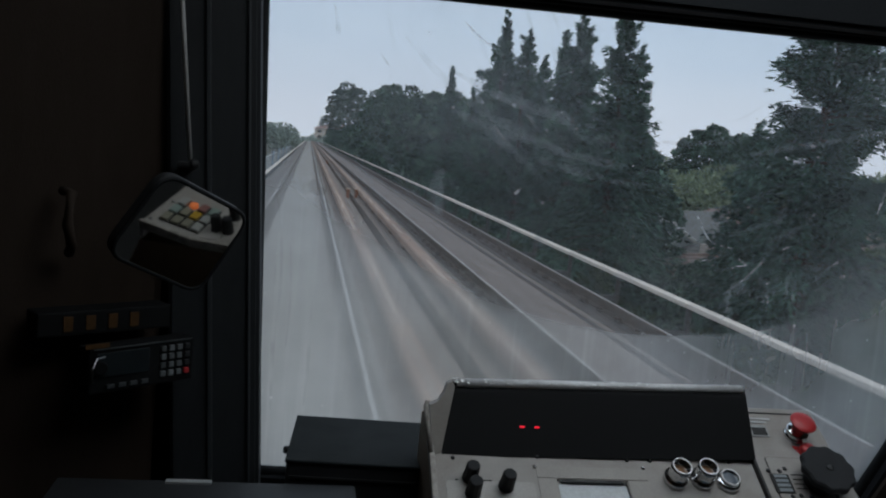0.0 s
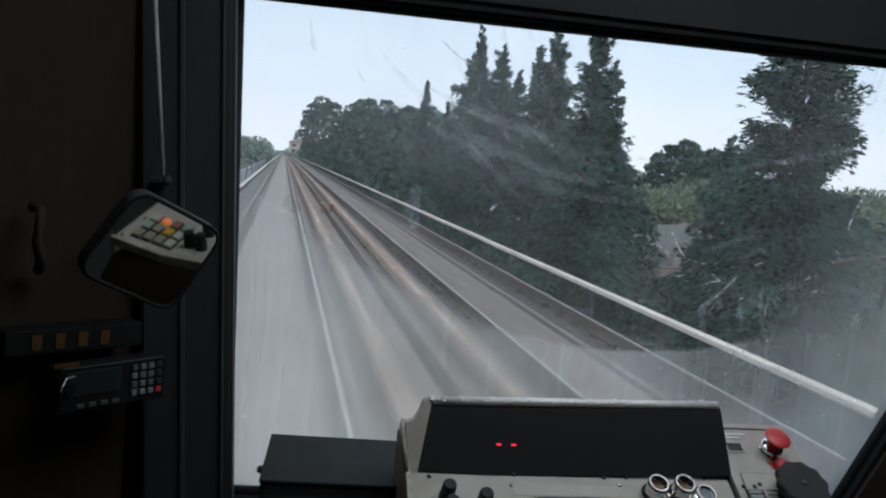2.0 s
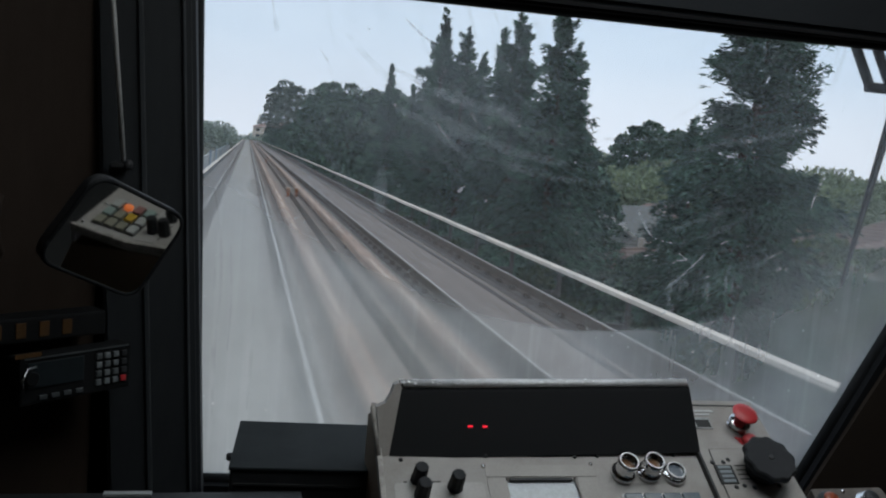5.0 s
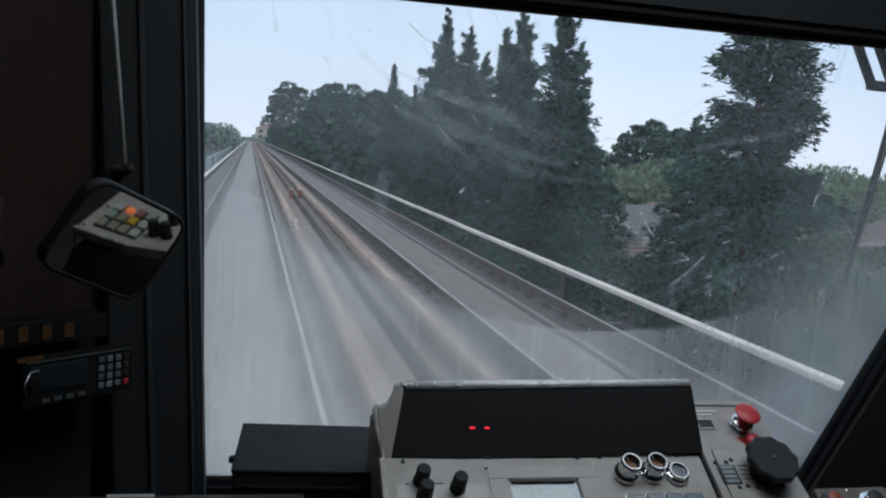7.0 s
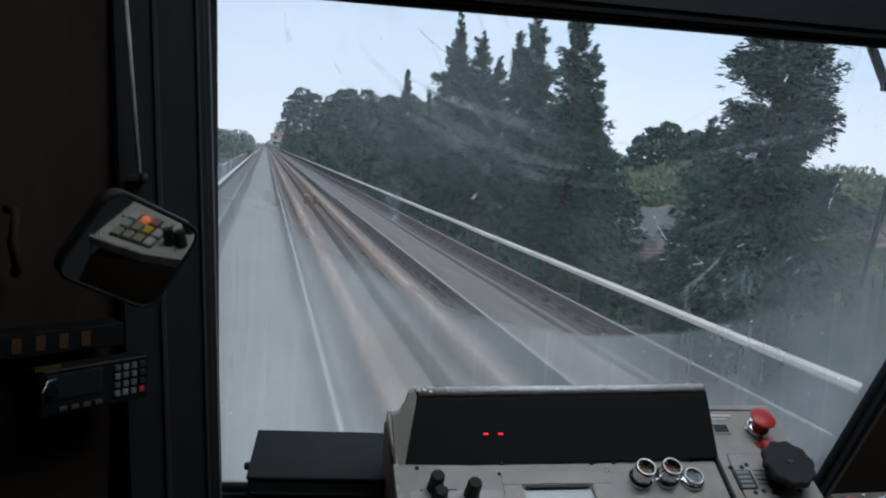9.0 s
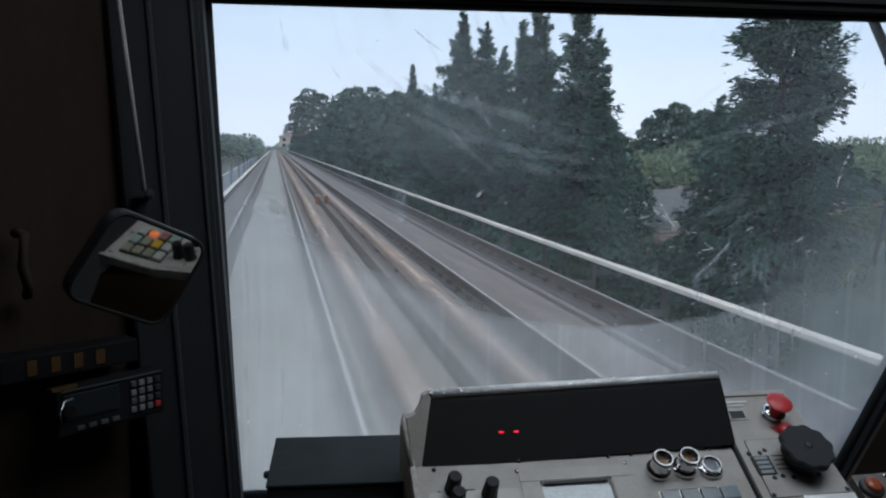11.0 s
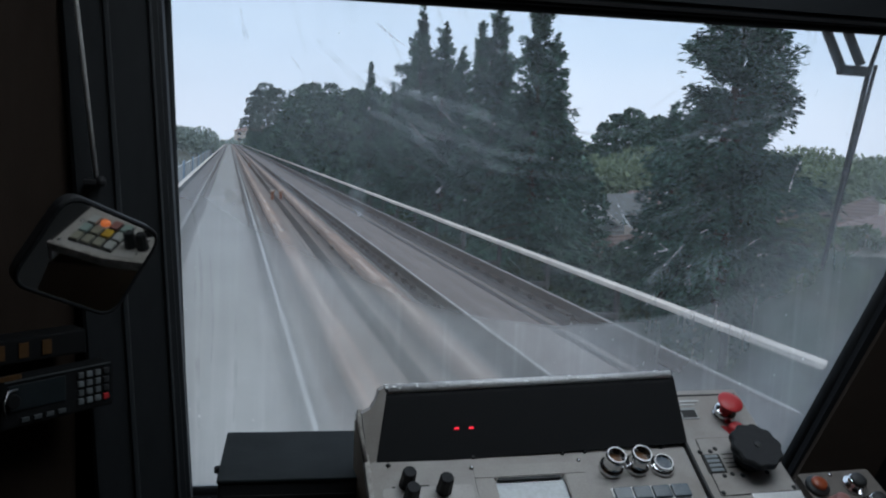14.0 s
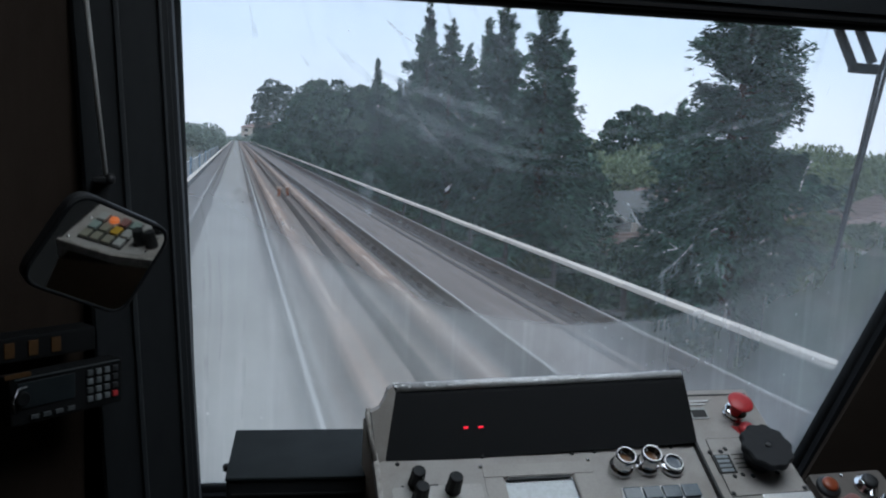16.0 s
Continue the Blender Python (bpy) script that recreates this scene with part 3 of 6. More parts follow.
# ---- the cab shell ----
def cab_shell():
    walls = [
        ("cab_wall_rear", (0.25, -1.33, 1.9), (3.1, 0.06, 1.8), CAB_DARK, "dark lining of the cab's rear bulkhead"),
        ("cab_wall_left", (-1.27, 0.03, 1.9), (0.06, 2.66, 1.8), CAB_BROWN, "dark brown lining of the cab's side wall"),
        ("cab_wall_right", (1.77, 0.03, 1.9), (0.06, 2.66, 1.8), CAB_DARK, "dark lining of the cab's side wall"),
        ("cab_floor", (0.25, 0.03, 0.97), (3.1, 2.78, 0.06), CABFLOOR, "dark rubber floor of the driver's cab"),
        ("cab_ceiling", (0.25, 0.03, 2.83), (3.1, 2.78, 0.06), CAB_DARK, "dark lined ceiling of the driver's cab"),
    ]
    for name, c, s, mat, label in walls:
        tagged(part(name, block(bmesh.new(), c, s), mat), label, "wall" if "wall" in name else name.split("_")[1], kind="structure")
    under = bmesh.new()
    block(under, (-0.2, 0.03, 0.74), (2.3, 2.6, 0.4), 0.02)
    for x in (-1.04, 0.632):
        for y in (-0.75, 0.75):
            lathe(under, [(0.40, -0.06), (0.42, -0.05), (0.42, 0.05), (0.40, 0.06)], Matrix.Translation((x, y, 0.422)) @ Matrix.Rotation(math.pi / 2, 4, 'Y'), 28)
    tagged(part("underframe", under, RAILSIDE), "dark steel underframe with wheels on the rails", "underframe", kind="structure")
    # front wall round the windscreen opening
    x0, x1, z0, z1, ya, yb = -1.24, 1.74, 1.0, 2.80, 1.37, 1.43
    tl, tr, br, bl = (-0.094, 2.258), (1.527, 2.29), (1.066, 1.415), (-0.058, 1.445)
    front = bmesh.new()
    for outline in ([(x0, z0), (x0, z1), tl, bl], [(x0, z1), (x1, z1), tr, tl], [(x1, z1), (x1, z0), br, tr], [(x1, z0), (x0, z0), bl, br]):
        prism(front, outline, ya, yb)
    tagged(part("cab_wall_front", front, FRONT_WALL), "black front wall of the cab round the windscreen", "wall", kind="structure")

    win = thing("window_1", "large dusty slanted windscreen in a black rubber gasket", "windscreen", kind="structure")
    gasket = bmesh.new()
    for a, b in ((tl, tr), (tr, br), (br, bl), (bl, tl)):
        a, b = Vector(a), Vector(b)
        rod(gasket, [(a.x, 1.395, a.y), (b.x, 1.395, b.y)], 0.011, 8)
    part("gasket", gasket, RUBBER, win, smooth=True)
    pane = bmesh.new()
    prism(pane, [(-0.11, 1.43), (-0.11, 2.30), (1.55, 2.30), (1.55, 1.41)], 1.405, 1.4055)
    bmesh.ops.delete(pane, geom=[f for f in pane.faces if abs(f.normal.y) < 0.5 or f.calc_center_median().y > 1.4052], context='FACES')
    glass = part("pane", pane, GLASS, win, "clear glass with a dusty film, wiper smears and painted-in haze")
    glass.visible_shadow = False

    def smear(points, width, mat, taper=0.15):
        b = bmesh.new()
        k = len(points)
        pts = [Vector((x, 0, z)) for x, z in points]
        fine = []
        for i in range(k - 1):
            p0, p1, p2, p3 = pts[max(i - 1, 0)], pts[i], pts[i + 1], pts[min(i + 2, k - 1)]
            for j in range(8):
                t = j / 8
                fine.append(0.5 * (2 * p1 + (p2 - p0) * t + (2 * p0 - 5 * p1 + 4 * p2 - p3) * t * t + (3 * p1 - p0 - 3 * p2 + p3) * t ** 3))
        fine.append(pts[-1])
        last = None
        for i, p in enumerate(fine):
            d = (fine[min(i + 1, len(fine) - 1)] - fine[max(i - 1, 0)]).normalized()
            nrm = Vector((-d.z, 0, d.x))
            f = i / (len(fine) - 1)
            w = width * (taper + (1 - taper) * math.sin(math.pi * f) ** 0.7) * random.uniform(0.8, 1.2)
            pair = (b.verts.new((p.x + nrm.x * w / 2, 1.4035, p.z + nrm.z * w / 2)), b.verts.new((p.x - nrm.x * w / 2, 1.4035, p.z - nrm.z * w / 2)))
            if last:
                b.faces.new((last[0], last[1], pair[1], pair[0]))
            last = pair
        o = part("dirt_smear", b, mat, win)
        o.visible_shadow = False

    for pts, w, mat in (([(0.219, 2.145), (0.303, 2.114), (0.413, 2.087), (0.477, 2.076)], 0.016, SMEAR), ([(0.25, 2.133), (0.305, 2.113), (0.34, 2.105)], 0.011, SMEAR),
                        ([(0.234, 2.083), (0.315, 2.05), (0.366, 2.043)], 0.010, SMEAR), ([(0.756, 2.052), (0.896, 2.087), (1.022, 2.121)], 0.011, SMEAR),
                        ([(0.60, 2.063), (0.669, 2.066), (0.72, 2.073)], 0.009, SMEAR_FAINT), ([(0.20, 2.10), (0.33, 2.03), (0.50, 1.99), (0.68, 1.985)], 0.014, SMEAR_FAINT),
                        ([(0.14, 2.19), (0.25, 2.10), (0.42, 2.03), (0.6, 2.01)], 0.018, SMEAR_FAINT), ([(0.683, 1.942), (0.692, 1.926), (0.705, 1.907), (0.718, 1.894)], 0.0036, CRUST),
                        ([(0.718, 1.894), (0.739, 1.889), (0.762, 1.886)], 0.0020, CRUST), ([(0.862, 2.008), (0.845, 1.952), (0.83, 1.895), (0.824, 1.871)], 0.013, SMEAR_FAINT),
                        ([(0.824, 1.871), (0.812, 1.852), (0.793, 1.834), (0.768, 1.815), (0.752, 1.796)], 0.010, SMEAR), ([(0.822, 1.868), (0.806, 1.850), (0.786, 1.829), (0.763, 1.812)], 0.0028, CRUST),
                        ([(0.769, 1.855), (0.784, 1.856), (0.796, 1.86)], 0.0026, CRUST), ([(0.773, 1.869), (0.786, 1.86), (0.797, 1.855)], 0.0024, CRUST), ([(0.845, 1.874), (0.862, 1.881), (0.894, 1.883)], 0.0034, SMEAR),
                        ([(0.849, 1.886), (0.864, 1.895), (0.874, 1.897)], 0.0026, CRUST), ([(0.643, 1.912), (0.653, 1.915), (0.665, 1.916)], 0.0030, CRUST), ([(0.649, 1.932), (0.655, 1.9335), (0.661, 1.934)], 0.0040, SPECK),
                        ([(0.615, 1.922), (0.619, 1.927), (0.622, 1.929)], 0.0030, CRUST), ([(0.689, 1.8965), (0.693, 1.895), (0.697, 1.8935)], 0.0032, SPECK), ([(0.749, 1.753), (0.759, 1.758), (0.771, 1.762)], 0.0030, CRUST),
                        ([(1.062, 2.041), (1.05, 2.02), (1.042, 1.999), (1.035, 1.97)], 0.006, CRUST),
                        ([(0.217, 1.985), (0.213, 1.945), (0.221, 1.905)], 0.022, SMEAR), ([(0.403, 1.856), (0.399, 1.87), (0.398, 1.884)], 0.014, SMEAR_FAINT), ([(0.345, 1.946), (0.352, 1.954), (0.359, 1.961)], 0.005, CRUST),
                        ([(0.02, 2.23), (0.03, 2.18), (0.028, 2.15)], 0.008, SMEAR), ([(0.10, 2.16), (0.115, 2.14), (0.12, 2.12)], 0.004, SMEAR), ([(0.235, 2.225), (0.26, 2.205), (0.285, 2.19)], 0.004, CRUST)):
        smear(pts, w, mat)
    for pts, w in (([(-0.052, 1.925), (-0.040, 1.86), (-0.034, 1.78), (-0.036, 1.70)], 0.005), ([(-0.044, 1.80), (-0.040, 1.68), (-0.036, 1.55)], 0.009),
                   ([(-0.022, 1.84), (-0.016, 1.74), (-0.018, 1.66)], 0.004), ([(0.02, 1.74), (0.021, 1.64), (0.019, 1.56)], 0.006), ([(0.006, 1.945), (0.012, 1.93), (0.03, 1.925)], 0.020)):
        smear(pts, w, RUST_RUN)
    for i in range(60):
        x = random.uniform(0.76, 0.96) if i < 46 else random.uniform(0.96, 1.12)
        z = 1.822 + 0.29 * (min(x, 0.96) - 0.766) + random.uniform(-0.025, 0.012)
        h = random.uniform(0.012, 0.05)
        smear([(x, z), (x + random.uniform(-0.003, 0.003), z - h / 2), (x, z - h)], random.uniform(0.002, 0.005), SMEAR)

    for i in range(44):
        a, r = radians(random.uniform(-80, -12)), random.uniform(0.30, 0.60)
        x, z = 0.62 + r * math.cos(a), 2.335 + r * math.sin(a)
        k = random.uniform(0.003, 0.011)
        smear([(x - k * math.sin(-a), z - k * math.cos(a)), (x, z), (x + k * math.sin(-a), z + k * math.cos(a))], random.uniform(0.0010, 0.0022), random.choice((SMEAR, CRUST)))
    for i in range(26):
        x, z = random.uniform(0.55, 1.10), random.uniform(1.45, 2.2)
        k = random.uniform(0.001, 0.0025)
        smear([(x - k, z), (x, z + k * 0.4), (x + k, z)], k * 1.6, SPECK, 0.5)

    # ribbed post between the windscreen and the side partition
    post = thing("window_post", "dark grey leaning metal post with thin ribs beside the windscreen", "post", kind="structure")
    lean = lambda x, z: x + (2.15 - z) * 0.062
    core = bmesh.new()
    prism(core, [(lean(-0.222, 1.0), 1.0), (lean(-0.086, 1.0), 1.0), (lean(-0.086, 2.8), 2.8), (lean(-0.222, 2.8), 2.8)], 1.300, 1.368)
    bmesh.ops.bevel(core, geom=core.edges[:], offset=0.006, segments=2, affect='EDGES')
    part("post_core", core, FRAME, post)
    for x, w in ((-0.164, 0.007), (-0.104, 0.004)):
        line = bmesh.new()
        prism(line, [(lean(x, 1.0), 1.0), (lean(x + w, 1.0), 1.0), (lean(x + w, 2.8), 2.8), (lean(x, 2.8), 2.8)], 1.295, 1.3015)
        bmesh.ops.bevel(line, geom=line.edges[:], offset=0.0012, segments=1, affect='EDGES')
        part("rib", line, RIB, post)
    edge = bmesh.new()
    rod(edge, [(-0.094, 1.375, 2.30), (-0.056, 1.375, 1.43)], 0.009, 10)
    part("seal", edge, RUBBER, post, smooth=True)

    # oblique partition panel beside the post
    d = Vector((0.78, 0.62, 0)).normalized()
    m = Matrix.Translation((-0.62, 0.985, 0)) @ Matrix.Rotation(math.atan2(d.y, d.x), 4, 'Z')
    tagged(part("cab_wall_partition", block(bmesh.new(), (0, 0.03, 1.9), (1.06, 0.04, 1.8), m=m), CAB_DARK),
           "dark brown oblique partition panel in the cab", "wall", kind="structure")
    trim = thing("trim", "faint tan vertical strips on the partition", "trim", kind="structure")
    for u, w, z0_, z1_ in ((-0.05, 0.028, 1.93, 2.22), (0.10, 0.014, 1.75, 2.3)):
        part("strip", block(bmesh.new(), (u, 0.004, (z0_ + z1_) / 2), (w, 0.014, z1_ - z0_), 0.003, m), CAB_BROWN, trim)
    lever = thing("grab_handle", "dull dark brown grab handle on the cab partition", "handle", at=(-0.327, 1.203, 1.91))
    hb = bmesh.new()
    foot = Vector((-0.327, 1.203, 1.91))
    rod(hb, [Vector(p) - foot for p in [(-0.327, 1.203, 1.91), (-0.31, 1.181, 1.91), (-0.313, 1.178, 1.868), (-0.308, 1.183, 1.839), (-0.318, 1.21, 1.825)]], 0.007, 10)
    part("grip", hb, CAB_DARK, lever, smooth=True)
    # low header rail above the glass
    head = bmesh.new()
    prism(head, [(-0.25, 2.262), (1.65, 2.290), (1.65, 2.41), (-0.25, 2.41)], 1.320, 1.370)
    bmesh.ops.bevel(head, geom=head.edges[:], offset=0.008, segments=2, affect='EDGES')
    tagged(part("header_rail", head, HEADER), "dark painted header rail above the windscreen", "rail", kind="structure")
    # right-hand slanted post cover
    cover = bmesh.new()
    prism(cover, [(1.063, 1.40), (1.58, 2.31), (1.735, 2.31), (1.25, 1.40)], 1.360, 1.3685)
    tagged(part("post_cover", cover, POST_COVER), "dark brown slanted cover of the corner post", "post", kind="structure")
    # sill and dashboard shelf
    sill = bmesh.new()
    block(sill, (0.45, 1.30, 1.405), (1.2, 0.16, 0.05), 0.008)
    tagged(part("window_sill", sill, BLACK), "black sill under the windscreen", "sill", kind="structure")

    # Unseen casing and glowing panel added round the fill lamp.
    lamp = thing("ceiling_light", "assumed, unseen cab ceiling light with a white diffuser, added as fill", "light")
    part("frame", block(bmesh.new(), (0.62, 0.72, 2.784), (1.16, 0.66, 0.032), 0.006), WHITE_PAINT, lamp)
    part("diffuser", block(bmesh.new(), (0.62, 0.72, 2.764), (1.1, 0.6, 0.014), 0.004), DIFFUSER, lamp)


cab_shell()

# ---- the driver's console ----
SLOPE = math.atan2(0.545, 0.839)
PANEL = Matrix.Translation((0.4, 1.0, 1.62)) @ Matrix.Rotation(SLOPE, 4, 'X')


FOLD = -0.062
LOWER = PANEL @ Matrix.Translation((0, FOLD, 0)) @ Matrix.Rotation(-0.2, 4, 'X') @ Matrix.Translation((0, -FOLD, 0))


def on_panel(x, v, h=0.0):
    if x < 0.622 and v < FOLD:
        return LOWER @ Matrix.Translation((x - 0.4, v, h))
    return PANEL @ Matrix.Translation((x - 0.4, v, h))


def knob_round(parent, x, v, r, h, label="black fluted rotary knob"):
    k = bmesh.new()
    lathe(k, [(r * 1.08, 0), (r * 1.08, 0.003), (r, 0.004), (r * 0.93, h - 0.002), (r * 0.8, h)], on_panel(x, v, 0.001), 20, 0.035, 10)
    return part("knob", k, KNOB, parent, label)


def screw(parent, x, v, r=0.0032, mat=None):
    s = bmesh.new()
    lathe(s, [(r, 0), (r, 0.001), (r * 0.6, 0.0022), (r * 0.2, 0.0026)], on_panel(x, v, 0.0005), 10)
    part("screw", s, mat or BLACK, parent, smooth=True)


def lamp_ring(parent, x, v, h, lens, label):
    body = bmesh.new()
    r = 0.0129
    deep = 0.012 if h > 0.02 else 0.004
    lathe(body, [(r * 1.26, 0), (r * 1.28, 0.002), (r * 1.28, 0.0055), (r * 1.14, 0.0075), (r * 0.97, 0.0085), (r * 0.96, h * 0.62), (r * 1.02, h * 0.68), (r * 1.02, h * 0.8), (r * 0.985, h), (r * 0.88, h - 0.0004), (r * 0.86, h - deep)], on_panel(x, v), 28)
    ob = part("pushbutton", body, CHROME, parent, label, smooth=True)
    cap = bmesh.new()
    lathe(cap, [(r * 0.865, 0), (r * 0.865, 0.001), (r * 0.5, 0.0014), (r * 0.1, 0.0015)], on_panel(x, v, h - deep), 24)
    part("lens", cap, lens, ob, smooth=True)
    lip = bmesh.new()
    lathe(lip, [(r * 0.88, 0), (r * 1.0, 0), (r * 1.0, 0.0012), (r * 0.97, 0.0018), (r * 0.90, 0.0018), (r * 0.88, 0.0012), (r * 0.88, 0)], on_panel(x, v, h - 0.0004), 28)
    bmesh.ops.delete(lip, geom=[f for f in lip.faces if len(f.verts) > 4], context='FACES')
    part("rim", lip, SHEEN_METAL, ob, "bright rim with the sky's sheen in its pale metal")


def square_button(parent, x, v, w, d, mat, h=0.006, rim=STEEL):
    ob = part("square_button", block(bmesh.new(), (0, 0, h / 2), (w, d, h), 0.0016, on_panel(x, v, 0.001)), mat, parent)
    part("bezel", block(bmesh.new(), (0, 0, 0.0012), (w + 0.003, d + 0.003, 0.0024), 0.0006, on_panel(x, v, 0.0005)), rim, ob)


def console():
    con = thing("control_console", "beige metal driver's console with a black display hood", "console", at=(0.42, 0.95, 1.0))
    base = Matrix.Translation((-0.42, -0.95, -1.0))

    before = set(bpy.data.objects)
    root = con
    # sloping main panel with its recess for the screen
    main = bmesh.new()
    x0, x1, v0, v1 = 0.178, 0.6195, -0.157, 0.075
    sx0, sx1, s0, s1 = 0.338, 0.433, -0.0615, -0.0145
    xs, vs = [x0, sx0, sx1, x1], [FOLD, s0, s1, v1]
    for i in range(3):
        for j in range(3):
            if (i, j) == (1, 1):
                continue
            w, h = xs[i + 1] - xs[i], vs[j + 1] - vs[j]
            block(main, ((xs[i] + xs[i + 1]) / 2 - 0.4, (vs[j] + vs[j + 1]) / 2, -0.006), (w, h, 0.012), m=PANEL)
    block(main, ((x0 + x1) / 2 - 0.4, (v0 + FOLD) / 2, -0.006), (x1 - x0, FOLD - v0, 0.012), m=LOWER)
    block(main, ((x0 + x1) / 2 - 0.4, v0 + 0.003, -0.021), (x1 - x0, 0.006, 0.018), m=LOWER)
    bmesh.ops.remove_doubles(main, verts=main.verts[:], dist=0.0001)
    part("main_panel", main, BEIGE, root, "beige painted sloping metal panel")
    scr = bmesh.new()
    slab(scr, rounded([(sx0 - 0.4, s0), (sx1 - 0.4, s0), (sx1 - 0.4, s1), (sx0 - 0.4, s1)], 0.008), 0.003, PANEL @ Matrix.Translation((0, 0, -0.0075)))
    part("display_screen", scr, SCREEN, root, "blank display behind glass, sky reflection in its pale colour")
    bez = bmesh.new()
    ring = rounded([(sx0 - 0.4, s0), (sx1 - 0.4, s0), (sx1 - 0.4, s1), (sx0 - 0.4, s1)], 0.010)
    for a, b in zip(ring, ring[1:] + ring[:1]):
        rod(bez, [PANEL @ Vector((*a, -0.001)), PANEL @ Vector((*b, -0.001))], 0.0009, 6)
    part("screen_bezel", bez, BEIGE_EDGE, root)
    # Black bar stands in for the shadow of the recess's top edge.
    part("screen_lip", block(bmesh.new(), ((sx0 + sx1) / 2 - 0.4, s1 - 0.002, -0.0015), (sx1 - sx0 - 0.010, 0.0045, 0.003), 0.001, PANEL), BLACK, root, "black bar put in as the shadow of the display's top lip")
    # paler plate round the display
    for u0, u1, w0, w1 in ((0.3125, sx0 - 0.001, s0, s1), (sx1 + 0.001, 0.4610, s0, s1), (0.3125, 0.4610, s1 + 0.001, 0.004)):
        part("screen_plate", block(bmesh.new(), ((u0 + u1) / 2 - 0.4, (w0 + w1) / 2, 0.0004), (u1 - u0, w1 - w0, 0.0012), m=PANEL), OVERLAY_DULL, root, "paler plate round the display")
    # side rails of the panel
    for x, mat in ((0.1775, BEIGE_EDGE), (0.6225, BLACK)):
        part("edge_rail", block(bmesh.new(), (x - 0.4, 0.0185 if x < 0.4 else 0.0065, 0.001), (0.007 if x < 0.4 else 0.004, 0.161 if x < 0.4 else 0.137, 0.012), 0.0015, PANEL), mat, root)
        part("edge_rail", block(bmesh.new(), (x - 0.4, -0.1095, 0.001), (0.007 if x < 0.4 else 0.004, 0.095, 0.012), 0.0015, LOWER), mat, root)
    # pale overlay under the knobs
    part("overlay", slab(bmesh.new(), rounded([(-0.207, -0.0605), (-0.093, -0.0605), (-0.093, -0.022), (-0.207, -0.022)], 0.006), 0.0008, PANEL @ Matrix.Translation((0, 0, 0.0004))), OVERLAY, root, "pale printed overlay plate")
    knob_round(root, 0.2240, -0.018, 0.0093, 0.028)
    knob_round(root, 0.2255, -0.040, 0.0093, 0.028)
    knob_round(root, 0.2690, -0.029, 0.0093, 0.028)
    for x, w in ((0.246, 0.012), (0.207, 0.004)):
        part("printed_bar", block(bmesh.new(), (0, 0, 0), (w, 0.002, 0.0006), m=on_panel(x, -0.021, 0.0009)), BLACK_INK, root)
    # button field beside the knobs
    rows = [[BTN_WHITE, BTN_WHITE, BTN_GREEN], [BTN_CREAM, BTN_YELLOW, None], [BTN_CREAM, BTN_CREAM, LAMP_ORANGE], [BTN_CREAM, BTN_GREEN, BTN_WHITE]]
    for j, row in enumerate(rows):
        for i, mat in enumerate(row):
            x, v = 0.214 + 0.028 * i, -0.0715 - 0.0192 * j
            if mat is LAMP_ORANGE:
                lit = lathe(bmesh.new(), [(0.0078, 0), (0.0078, 0.005), (0.0056, 0.007), (0.002, 0.0074)], on_panel(x, v, 0.001), 22)
                part("pushbutton", lit, mat, root, "round orange push button, lit", smooth=True)
            else:
                square_button(root, x, v, 0.022, 0.0145, mat or PINK, rim=BLACK)
    # legend buttons on the other side
    for j in range(4):
        for i in range(4):
            square_button(root, 0.5025 + 0.0272 * i, -0.052 - 0.0285 * j, 0.0242, 0.0185, BTN_BLUE)
        part("legend_strip", block(bmesh.new(), (0, 0, 0), (0.108, 0.006, 0.0014), m=on_panel(0.543, -0.0668 - 0.0285 * j, 0.001)), STEEL, root)
    lamp_ring(root, 0.500, -0.010, 0.029, AMBER, "tall chrome indicator with an amber lens")
    lamp_ring(root, 0.537, -0.009, 0.029, AMBER, "tall chrome indicator with an amber lens")
    lamp_ring(root, 0.573, -0.012, 0.012, GREY_LENS, "low chrome button with a grey lens")
    for x, v in ((0.311, 0.002), (0.459, 0.005), (0.463, -0.061), (0.317, 0.018), (0.44, 0.017), (0.472, 0.018), (0.585, 0.02), (0.205, 0.012), (0.196, -0.149), (0.262, -0.147), (0.345, -0.148), (0.60, -0.149)):
        screw(root, x, v, 0.0030, CHROME if v < 0.01 else BLACK)
    # display hood
    hood = bmesh.new()
    prof = [(1.018, 1.632), (1.052, 1.712), (1.058, 1.720), (1.070, 1.722), (1.105, 1.700), (1.125, 1.640)]
    for i, x in enumerate((0.196, 0.625)):
        for y, z in prof:
            hood.verts.new((x + ((0.010 if z > 1.69 else -0.009) if i == 0 else -0.006 * (z > 1.69)), y - 0.006 * (y < 1.03), z + (-0.008 if i == 0 else 0.003)))
    hood.verts.ensure_lookup_table()
    k = len(prof)
    for i in range(k):
        hood.faces.new((hood.verts[i], hood.verts[(i + 1) % k], hood.verts[k + (i + 1) % k], hood.verts[k + i]))
    hood.faces.new([hood.verts[i] for i in reversed(range(k))])
    hood.faces.new([hood.verts[k + i] for i in range(k)])
    bmesh.ops.recalc_face_normals(hood, faces=hood.faces[:])
    bmesh.ops.bevel(hood, geom=hood.edges[:], offset=0.0025, segments=2, affect='EDGES')
    hd = part("display_hood", hood, HOOD, root, "black sloping display hood with a scuffed top edge")
    rim = bmesh.new()
    rod(rim, [(0.210, 1.058, 1.7107), (0.35, 1.058, 1.7150), (0.50, 1.058, 1.7184), (0.614, 1.058, 1.7214)], [0.0062, 0.0064, 0.0058, 0.006], 10)
    part("worn_edge", rim, HOOD_EDGE, hd, "scuffed bare metal edge", smooth=True)
